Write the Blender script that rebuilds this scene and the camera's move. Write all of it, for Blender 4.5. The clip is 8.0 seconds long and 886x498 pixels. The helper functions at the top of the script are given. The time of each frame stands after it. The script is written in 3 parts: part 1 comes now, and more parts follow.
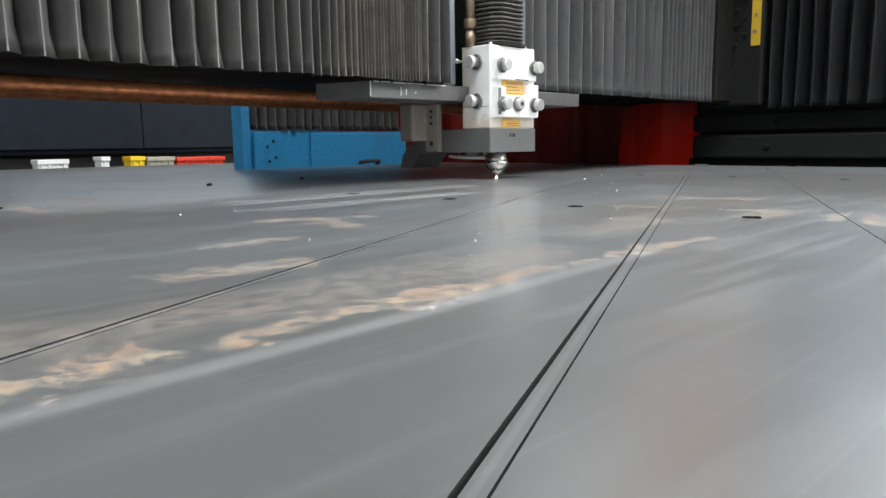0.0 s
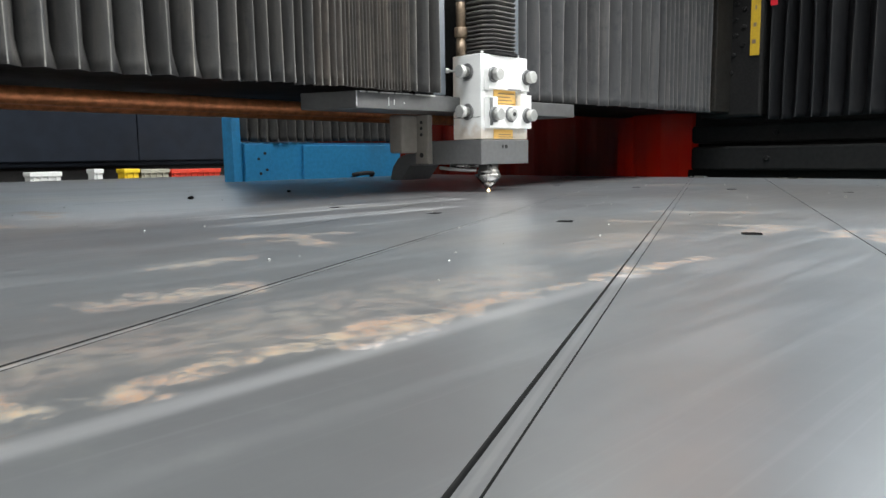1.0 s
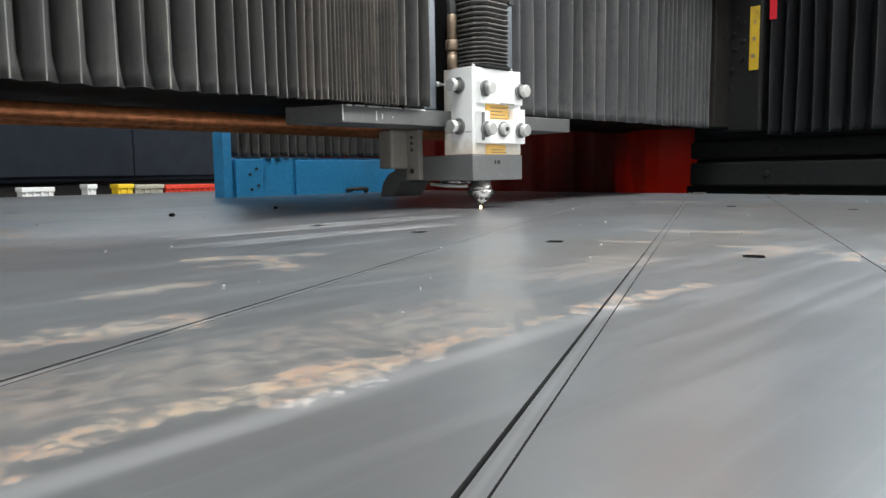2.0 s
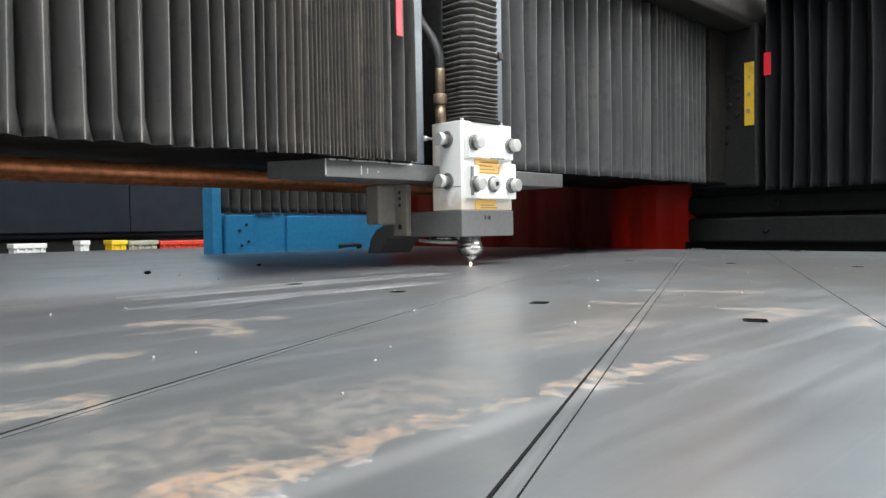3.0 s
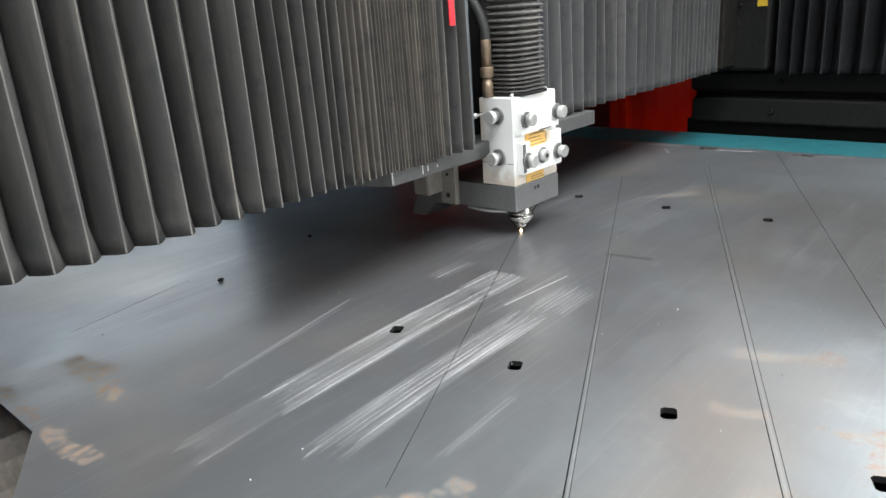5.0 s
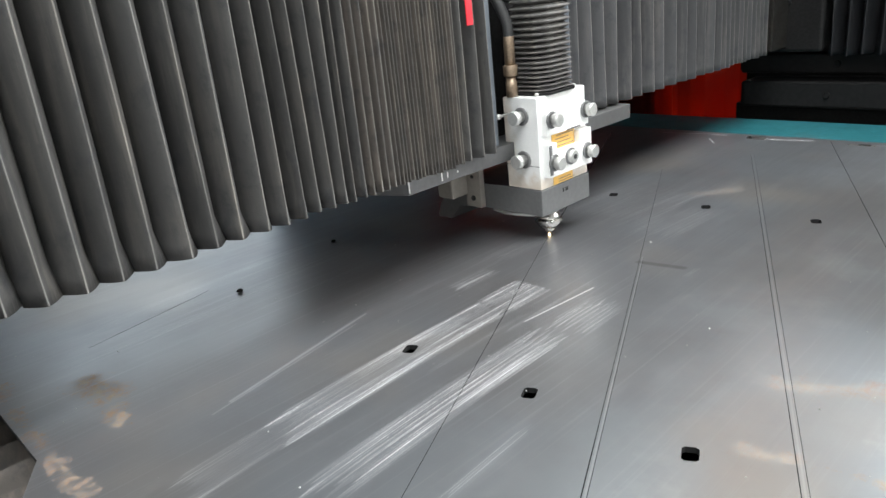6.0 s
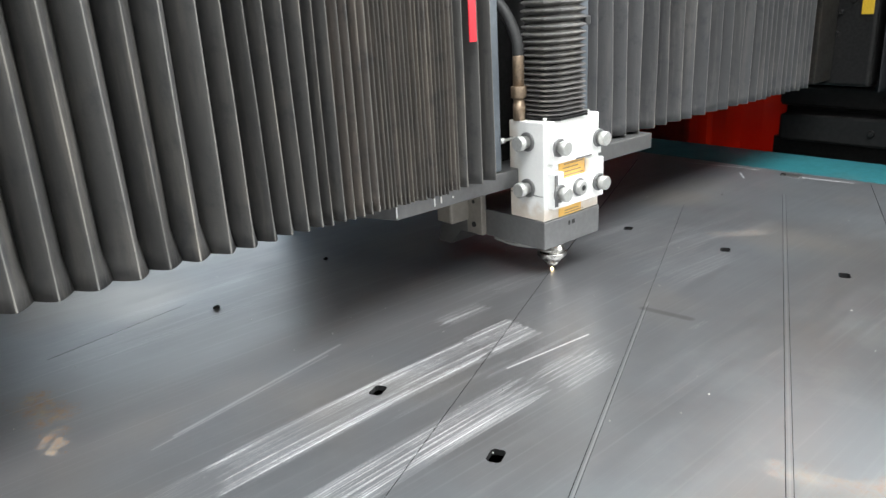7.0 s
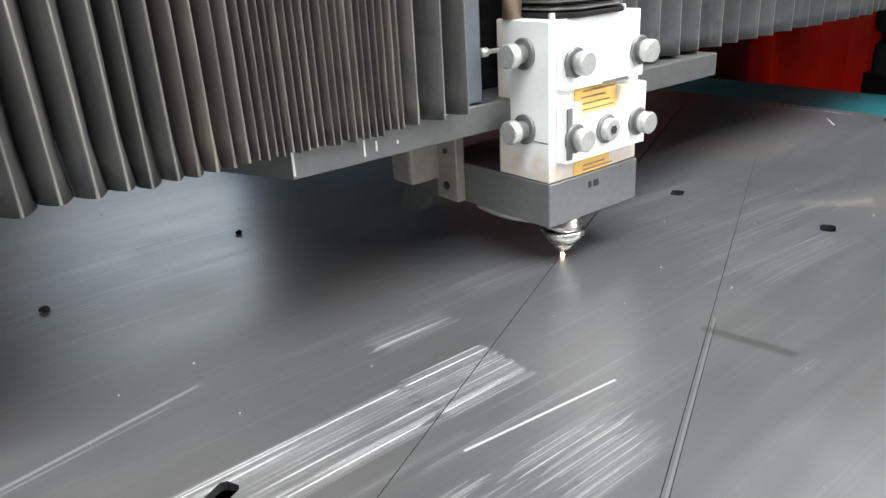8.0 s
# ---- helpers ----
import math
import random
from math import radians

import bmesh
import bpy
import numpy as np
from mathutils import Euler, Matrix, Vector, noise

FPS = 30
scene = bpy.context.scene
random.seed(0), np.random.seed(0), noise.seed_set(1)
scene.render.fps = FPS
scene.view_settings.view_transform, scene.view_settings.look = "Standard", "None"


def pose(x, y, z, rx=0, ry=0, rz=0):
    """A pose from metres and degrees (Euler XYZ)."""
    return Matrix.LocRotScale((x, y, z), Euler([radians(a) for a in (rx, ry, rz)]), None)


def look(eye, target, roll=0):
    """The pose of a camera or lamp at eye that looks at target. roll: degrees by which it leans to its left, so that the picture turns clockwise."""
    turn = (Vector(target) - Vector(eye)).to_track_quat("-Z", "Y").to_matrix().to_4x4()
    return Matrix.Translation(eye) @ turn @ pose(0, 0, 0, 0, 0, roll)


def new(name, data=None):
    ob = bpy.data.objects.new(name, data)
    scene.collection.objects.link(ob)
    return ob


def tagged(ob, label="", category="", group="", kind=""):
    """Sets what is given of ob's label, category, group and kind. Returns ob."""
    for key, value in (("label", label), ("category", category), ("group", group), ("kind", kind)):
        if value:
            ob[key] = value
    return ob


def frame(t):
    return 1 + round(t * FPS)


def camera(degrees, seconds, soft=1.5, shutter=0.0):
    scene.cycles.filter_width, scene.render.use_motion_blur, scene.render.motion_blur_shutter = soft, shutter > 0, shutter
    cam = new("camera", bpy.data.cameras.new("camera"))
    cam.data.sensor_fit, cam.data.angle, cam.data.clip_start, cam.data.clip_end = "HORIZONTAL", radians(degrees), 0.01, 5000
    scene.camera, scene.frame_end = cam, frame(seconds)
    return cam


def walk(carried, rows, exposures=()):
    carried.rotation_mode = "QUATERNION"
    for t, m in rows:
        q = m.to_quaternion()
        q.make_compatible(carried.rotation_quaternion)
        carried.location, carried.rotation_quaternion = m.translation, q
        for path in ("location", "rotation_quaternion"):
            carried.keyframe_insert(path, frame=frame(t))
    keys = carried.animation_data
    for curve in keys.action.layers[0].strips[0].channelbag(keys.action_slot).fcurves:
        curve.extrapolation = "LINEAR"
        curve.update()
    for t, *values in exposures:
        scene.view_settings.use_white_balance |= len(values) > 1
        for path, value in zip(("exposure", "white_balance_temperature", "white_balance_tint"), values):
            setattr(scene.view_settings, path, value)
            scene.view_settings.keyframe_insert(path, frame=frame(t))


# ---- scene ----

# ================= camera and its walk =================
cam = camera(62.94, 8.0, soft=1.5)
ROWS = [
    (0.0, 0.8357, -0.9541, 0.0606, 81.76, 0.80, 45.39),
    (0.5, 0.8304, -0.9353, 0.0602, 83.29, 0.88, 45.50),
    (1.0, 0.8195, -0.9141, 0.0600, 82.69, 0.86, 45.43),
    (2.5, 0.7929, -0.8512, 0.0606, 86.04, 0.81, 45.49),
    (3.0, 0.7845, -0.8304, 0.0603, 88.29, 0.86, 45.52),
    (3.1, 0.7883, -0.8328, 0.0745, 88.54, 1.20, 45.20),
    (3.2, 0.7740, -0.8198, 0.0662, 93.38, 2.40, 45.07),
    (3.3, 0.7706, -0.8067, 0.0736, 92.54, 1.72, 43.70),
    (3.4, 0.7698, -0.8024, 0.0859, 88.14, 1.82, 43.10),
    (3.5, 0.7747, -0.8068, 0.1054, 86.01, 1.12, 43.14),
    (3.7, 0.8036, -0.8223, 0.1475, 84.01, 1.95, 44.30),
    (4.0, 0.7979, -0.8873, 0.2382, 78.47, 2.56, 42.43),
    (4.2, 0.8192, -0.9178, 0.2875, 73.25, 3.90, 42.58),
    (4.5, 0.7728, -0.9411, 0.3288, 71.17, 6.69, 40.11),
    (4.7, 0.7640, -0.9483, 0.3352, 72.88, 4.74, 40.69),
    (5.0, 0.6735, -0.9223, 0.3582, 71.49, 3.99, 41.34),
    (5.2, 0.6460, -0.9080, 0.3650, 69.68, 4.02, 41.64),
    (6.5, 0.6849, -0.8133, 0.3854, 71.01, 5.83, 47.76),
    (7.0, 0.6578, -0.7592, 0.3811, 71.07, 3.10, 48.91),
    (7.2, 0.6453, -0.7208, 0.3582, 70.90, 3.36, 48.96),
    (7.5, 0.5603, -0.6279, 0.3299, 70.97, 4.28, 50.14),
    (8.0, 0.4406, -0.4814, 0.2772, 67.73, 3.21, 51.29),
]
EXPOSURES = [(0.0, -0.12), (2.5, -0.14), (3.0, 0.0), (3.5, 0.08), (4.5, 0.0), (5.2, 0.0), (6.5, 0.14), (8.0, 0.22)]
walk(cam, [(t, pose(x, y, z, rx, ry, rz)) for t, x, y, z, rx, ry, rz in ROWS], EXPOSURES)

# ================= world and large lights =================
world = bpy.data.worlds.new("sky")
scene.world = world
world.use_nodes = True
sky = world.node_tree.nodes.new("ShaderNodeTexSky")
sky.sky_type = "NISHITA"
sky.sun_disc = False
sky.sun_elevation, sky.sun_rotation = radians(40), radians(90)
world.node_tree.links.new(sky.outputs[0], world.node_tree.nodes["Background"].inputs[0])
world.node_tree.nodes["Background"].inputs[1].default_value = 0.1

# daylight lamps: east, west and roof from inferred windows, the rest added
HALL = (-7.0, 6.0, -6.0, 8.0, -0.9, 5.2)  # x0, x1, y0, y1, floor, ceiling


def window_light(name, eye, target, width, height, watts, tint):
    data = bpy.data.lights.new(name, "AREA")
    data.shape, data.size, data.size_y, data.energy, data.color = "RECTANGLE", width, height, watts, tint
    ob = new(name, data)
    ob.matrix_world = look(eye, target)
    return ob


window_light("window_light_east", (5.9, 3.3, 2.4), (0, 0.2, 0.3), 4.5, 2.6, 1030, (0.98, 0.99, 0.975))
window_light("window_light_west", (-6.9, 1.2, 2.3), (0, -0.6, 0.0), 4.5, 1.4, 75, (0.84, 0.94, 1.0))
# added fill for faces turned to -y; no window known there
window_light("window_light_south", (1.6, -5.9, 2.6), (1.0, 0, 0.5), 4.0, 2.0, 80, (0.95, 0.97, 1.0))
window_light("skylight_light", (2.4, -0.6, 5.15), (2.4, -0.6, 0.0), 3.4, 7.0, 950, (0.95, 0.985, 0.995))
# lamp added behind the red curtain so that it glows through
window_light("window_light_north", (-2.6, 7.9, 1.8), (-0.3, 1.2, 0.1), 3.0, 2.2, 330, (1.0, 0.97, 0.92))
# added high lamp, brightens the right side of the sheet; its source is unseen
window_light("window_light_high", (1.8, 7.85, 4.1), (0.7, -0.4, 0.0), 7.0, 2.2, 450, (0.93, 0.97, 1.0))


# ================= material helpers =================
class Net:
    """A short hand for building node materials."""

    def __init__(self, name):
        self.mat = bpy.data.materials.new(name)
        self.mat.use_nodes = True
        self.tree = self.mat.node_tree
        self.bsdf = self.tree.nodes["Principled BSDF"]
        self.coord = self.tree.nodes.new("ShaderNodeTexCoord").outputs["Object"]

    def put(self, socket, value):
        if isinstance(value, bpy.types.NodeSocket):
            self.tree.links.new(value, socket)
        else:
            socket.default_value = value

    def math(self, op, a, b=0.0, clamp=False):
        n = self.tree.nodes.new("ShaderNodeMath")
        n.operation, n.use_clamp = op, clamp
        self.put(n.inputs[0], a)
        self.put(n.inputs[1], b)
        return n.outputs[0]

    def vec(self, op, a, b=(0, 0, 0), out=0):
        n = self.tree.nodes.new("ShaderNodeVectorMath")
        n.operation = op
        self.put(n.inputs[0], a)
        if op == "SCALE":
            self.put(n.inputs["Scale"], b)
        else:
            self.put(n.inputs[1], b)
        return n.outputs["Value" if out else "Vector"]

    def stretched(self, sx, sy, sz, turn=0.0):
        n = self.tree.nodes.new("ShaderNodeMapping")
        self.put(n.inputs[0], self.coord)
        n.inputs["Rotation"].default_value = (0, 0, turn)
        n.inputs["Scale"].default_value = (sx, sy, sz)
        return n.outputs[0]

    def noise(self, scale, detail=4.0, rough=0.55, where=None):
        n = self.tree.nodes.new("ShaderNodeTexNoise")
        self.put(n.inputs["Vector"], self.coord if where is None else where)
        n.inputs["Scale"].default_value, n.inputs["Detail"].default_value, n.inputs["Roughness"].default_value = scale, detail, rough
        return n.outputs["Fac"]

    def step(self, value, low, high, to0=0.0, to1=1.0):
        n = self.tree.nodes.new("ShaderNodeMapRange")
        n.interpolation_type = "SMOOTHSTEP"
        for i, v in enumerate((value, low, high, to0, to1)):
            self.put(n.inputs[i], v)
        return n.outputs[0]

    def mix(self, fac, a, b):
        n = self.tree.nodes.new("ShaderNodeMix")
        n.data_type = "RGBA"
        self.put(n.inputs[0], fac)
        self.put(n.inputs[6], (*a, 1) if isinstance(a, tuple) else a)
        self.put(n.inputs[7], (*b, 1) if isinstance(b, tuple) else b)
        return n.outputs[2]

    def random(self):
        return self.tree.nodes.new("ShaderNodeObjectInfo").outputs["Random"]

    def bump(self, height, strength=0.3, distance=0.001):
        n = self.tree.nodes.new("ShaderNodeBump")
        n.inputs["Strength"].default_value, n.inputs["Distance"].default_value = strength, distance
        self.put(n.inputs["Height"], height)
        self.put(self.bsdf.inputs["Normal"], n.outputs[0])

    def capsule(self, a, b):
        """Distance from the segment a-b in the plane of the sheet."""
        flat = self.vec("MULTIPLY", self.coord, (1, 1, 0))
        rel = self.vec("SUBTRACT", flat, (*a, 0))
        d = (b[0] - a[0], b[1] - a[1], 0)
        along = self.math("DIVIDE", self.vec("DOT_PRODUCT", rel, d, 1), d[0] ** 2 + d[1] ** 2, clamp=True)
        n = self.tree.nodes.new("ShaderNodeCombineXYZ")
        self.put(n.inputs[0], self.math("MULTIPLY", along, d[0]))
        self.put(n.inputs[1], self.math("MULTIPLY", along, d[1]))
        return self.vec("LENGTH", self.vec("SUBTRACT", rel, n.outputs[0]), out=1)

    def set(self, color=None, rough=None, metal=None):
        for key, value in (("Base Color", color), ("Roughness", rough), ("Metallic", metal)):
            if value is not None:
                self.put(self.bsdf.inputs[key], (*value, 1) if isinstance(value, tuple) else value)
        return self.mat


def plain(name, color, rough=0.5, metal=0.0, vary=0.25, scale=30.0, bump=0.15, dirt=(0.05, 0.045, 0.04), dirty=0.3):
    """Paint, plastic or metal with fine grain, patchy wear and a little dirt."""
    n = Net(name)
    grain = n.noise(scale * 8, 3)
    patch = n.noise(scale * 0.35, 5, 0.65)
    dark = tuple(c * (1 - vary) for c in color)
    light = tuple(min(1, c * (1 + vary)) for c in color)
    base = n.mix(n.step(grain, 0.3, 0.7), dark, light)
    base = n.mix(n.step(patch, 0.52, 0.75, 0, dirty), base, dirt)
    n.bump(n.math("ADD", n.math("MULTIPLY", grain, 0.4), patch), bump, 0.0008)
    return n.set(base, n.step(patch, 0.3, 0.7, max(0.05, rough - 0.1), min(1, rough + 0.12)), metal)



def bellows_material(name, color, rough):
    """Coated cloth: dusty, with drips, rubbed spots and fine weave."""
    n = Net(name)
    dust = n.noise(16, 7, 0.72)
    blot = n.noise(42, 6, 0.7)
    streak = n.noise(9, 5, 0.65, n.stretched(7, 7, 0.6))
    grain = n.noise(500, 2)
    r = n.random()
    base = n.mix(n.step(r, 0, 1), tuple(c * 0.8 for c in color), tuple(c * 1.25 for c in color))
    base = n.mix(n.step(streak, 0.45, 0.75, 0, 0.6), base, tuple(c * k for c, k in zip(color, (2.3, 2.15, 1.95))))
    base = n.mix(n.step(blot, 0.5, 0.7, 0, 0.5), base, tuple(c * k for c, k in zip(color, (0.45, 0.5, 0.62))))
    base = n.mix(n.step(dust, 0.55, 0.75, 0, 0.5), base, tuple(c * k for c, k in zip(color, (1.9, 1.75, 1.55))))
    n.bump(n.math("ADD", n.math("ADD", n.math("MULTIPLY", grain, 0.2), dust), blot), 0.35, 0.0016)
    return n.set(base, n.step(dust, 0.3, 0.7, rough - 0.08, rough + 0.1), 0.0)


M_BELLOWS = bellows_material("bellows_cloth", (0.044, 0.043, 0.042), 0.5)
# darker copy for the side bellows; the overhang's shade is in the colour
M_BELLOWS_SHADE = bellows_material("bellows_cloth_shaded", (0.0095, 0.0098, 0.011), 0.6)
M_BELLOWS_T = bellows_material("bellows_cloth_tight", (0.07, 0.062, 0.056), 0.5)
M_BELLOWS_R = bellows_material("bellows_cloth_blue", (0.05, 0.05, 0.052), 0.5)
M_RIDGE = bellows_material("bellows_worn_ridge", (0.12, 0.115, 0.107), 0.45)
# side bellows ridges, darkened in colour for the same shade
M_RIDGE_SHADE = bellows_material("bellows_shaded_ridge", (0.038, 0.038, 0.041), 0.6)
M_BELLOWS_Z = bellows_material("bellows_rubber", (0.09, 0.087, 0.084), 0.6)
# real grime over a base colour darkened for the overhang's shade
M_ENDPLATE = plain("grimy_shaded_plate", (0.018, 0.0165, 0.015), 0.6, 0.0, 0.3, 25, 0.3, (0.05, 0.036, 0.027), 0.8)
M_HEAD = plain("brushed_aluminium", (0.88, 0.88, 0.86), 0.42, 0.15, 0.025, 25, 0.05, (0.45, 0.3, 0.16), 0.35)
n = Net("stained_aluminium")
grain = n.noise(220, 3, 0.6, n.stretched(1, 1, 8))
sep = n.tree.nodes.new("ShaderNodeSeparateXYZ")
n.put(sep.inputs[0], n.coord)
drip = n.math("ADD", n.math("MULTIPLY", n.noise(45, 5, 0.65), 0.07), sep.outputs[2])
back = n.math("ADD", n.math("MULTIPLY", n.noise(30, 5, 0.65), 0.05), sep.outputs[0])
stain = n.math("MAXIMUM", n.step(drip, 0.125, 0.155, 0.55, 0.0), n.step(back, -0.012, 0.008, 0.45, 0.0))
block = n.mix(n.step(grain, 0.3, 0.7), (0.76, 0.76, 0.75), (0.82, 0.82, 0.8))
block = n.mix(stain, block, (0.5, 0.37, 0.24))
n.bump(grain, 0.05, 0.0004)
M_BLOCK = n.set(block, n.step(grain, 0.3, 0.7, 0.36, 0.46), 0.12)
M_GREY = plain("grey_anodised", (0.19, 0.19, 0.19), 0.42, 0.5, 0.05, 20, 0.06)
M_BEAM = plain("worn_grey_steel", (0.14, 0.14, 0.14), 0.45, 0.6, 0.06, 14, 0.1, (0.12, 0.11, 0.1), 0.4)
M_WORN = plain("rubbed_bare_metal", (0.62, 0.62, 0.6), 0.45, 0.4, 0.1, 60, 0.1)
M_PLATE = plain("blue_grey_plate", (0.1, 0.115, 0.13), 0.45, 0.3, 0.06, 14, 0.1, (0.12, 0.11, 0.1), 0.4)
M_BOLT = plain("zinc_bolt", (0.5, 0.5, 0.48), 0.4, 0.6, 0.1, 60, 0.1)
M_BEIGE = plain("dusty_beige_metal", (0.3, 0.275, 0.245), 0.6, 0.2, 0.06, 12)
M_COVER = plain("dusty_cover", (0.03, 0.0265, 0.024), 0.6, 0.0, 0.08, 12, 0.1)
M_YELLOW = plain("yellow_sticker", (0.78, 0.47, 0.12), 0.45, 0, 0.08, 60, 0.05, (0.7, 0.55, 0.35), 0.8)
M_YELLOW_P = plain("yellow_paint", (0.5, 0.32, 0.02), 0.5, 0, 0.1, 40, 0.05, (0.1, 0.07, 0.02), 0.6)
M_RED = plain("red_tag", (0.52, 0.008, 0.02), 0.5, 0, 0.08, 40, 0.05)
M_BLACK = plain("black_print", (0.02, 0.02, 0.02), 0.6, 0, 0.1, 40, 0.05)
M_DARK = plain("dark_steel", (0.016, 0.0155, 0.0155), 0.55, 0.3, 0.2, 20, 0.2)
# shade under the bridge and between the rails, put into the colour
M_SHADE_BLACK = plain("shade_black_steel", (0.006, 0.0058, 0.0056), 0.7, 0.0, 0.3, 14, 0.2)
M_GREYBEAM = plain("dark_grey_paint", (0.014, 0.0137, 0.0137), 0.65, 0.0, 0.15, 12, 0.15)
M_BRASS = plain("brass_fitting", (0.27, 0.2, 0.14), 0.45, 0.55, 0.12, 40, 0.1)
M_HOSE = plain("black_rubber_hose", (0.045, 0.045, 0.045), 0.5, 0, 0.15, 60, 0.1)
M_STEEL = plain("polished_steel", (0.5, 0.485, 0.46), 0.27, 1.0, 0.08, 60, 0.05)
M_COPPER = plain("copper_tube", (0.5, 0.19, 0.08), 0.45, 0.6, 0.25, 9, 0.1, (0.05, 0.022, 0.014), 0.9)
M_BLUE = plain("blue_paint", (0.03, 0.25, 0.5), 0.45, 0, 0.08, 12, 0.1)
M_ORANGE = plain("orange_paint", (0.72, 0.26, 0.06), 0.45, 0, 0.08, 12, 0.1)
M_TEAL = plain("teal_paint", (0.018, 0.125, 0.145), 0.5, 0, 0.12, 10, 0.15, (0.05, 0.06, 0.06), 0.5)
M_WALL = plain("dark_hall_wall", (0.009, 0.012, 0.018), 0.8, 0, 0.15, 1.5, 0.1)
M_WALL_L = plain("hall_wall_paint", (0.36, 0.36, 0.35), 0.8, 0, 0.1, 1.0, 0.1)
M_FLOOR = plain("concrete_floor", (0.22, 0.21, 0.2), 0.75, 0, 0.15, 3, 0.2)
M_WHITE = plain("white_plastic", (0.75, 0.75, 0.73), 0.5, 0, 0.05, 20, 0.05)
M_CRATE_Y = plain("yellow_crate", (0.8, 0.55, 0.02), 0.5, 0, 0.08, 10, 0.05)
M_CRATE_R = plain("red_crate", (0.75, 0.06, 0.03), 0.5, 0, 0.1, 10, 0.05)
M_CRATE_G = plain("grey_crate", (0.4, 0.38, 0.3), 0.5, 0, 0.1, 10, 0.05)

n = Net("red_curtain")
fold = n.noise(3.2, 3, 0.5, n.stretched(1.2, 1, 0.5))
hue = n.mix(n.step(fold, 0.35, 0.7), (0.5, 0.03, 0.006), (0.9, 0.12, 0.02))
M_CURTAIN = n.set((0.09, 0.005, 0.003), 0.45, 0.0)
through_light = n.tree.nodes.new("ShaderNodeBsdfTranslucent")
blend = n.tree.nodes.new("ShaderNodeMixShader")
blend.inputs[0].default_value = 0.6
n.tree.links.new(hue, through_light.inputs[0])
n.tree.links.new(n.bsdf.outputs[0], blend.inputs[1])
n.tree.links.new(through_light.outputs[0], blend.inputs[2])
n.tree.links.new(blend.outputs[0], n.tree.nodes["Material Output"].inputs[0])

n = Net("glow_spark")
n.bsdf.inputs["Emission Color"].default_value = (1.0, 0.72, 0.4, 1)
n.bsdf.inputs["Emission Strength"].default_value = 12.0
M_SPARK = n.set((1.0, 0.8, 0.5), 0.5, 0.0)


SLOTS = [(0.096, -0.387), (0.265, -0.382), (0.432, -0.379), (0.601, -0.381), (-0.032, 0.232), (0.142, 0.234), (0.312, 0.238), (0.486, 0.231)]
# cut lines: start, end, and for each kerf its sideways shift, the share of the length it covers, and its half width at start, middle and end
CUTS = [((0.30, -0.605), (0.004, -0.012), ((0.0, 1.0, 0.0003, 0.0003, 0.0003),)),
        ((-0.012, 0.025), (-0.335, 0.70), ((0.0, 1.0, 0.0008, 0.0009, 0.0007),)),
        ((0.665, -1.04), (-0.04, 0.42), ((-0.001, 1.0, 0.0012, 0.0003, 0.00018), (0.0035, 0.7, 0.0004, 0.00025, 0.0002))),
        ((0.852, -1.075), (0.068, 0.585), ((-0.003, 1.0, 0.001, 0.00032, 0.0002), (0.003, 1.0, 0.0004, 0.00022, 0.00015))),
        ((0.93, -0.94), (0.159, 0.751), ((0.0, 1.0, 0.0004, 0.0004, 0.0004),)),
        ((0.80, -0.285), (0.40, 0.60), ((0.0, 1.0, 0.0003, 0.0003, 0.0003),)),
        ((-0.254, -0.622), (-0.294, -0.433), ((0.0, 1.0, 0.0004, 0.0006, 0.0002),))]


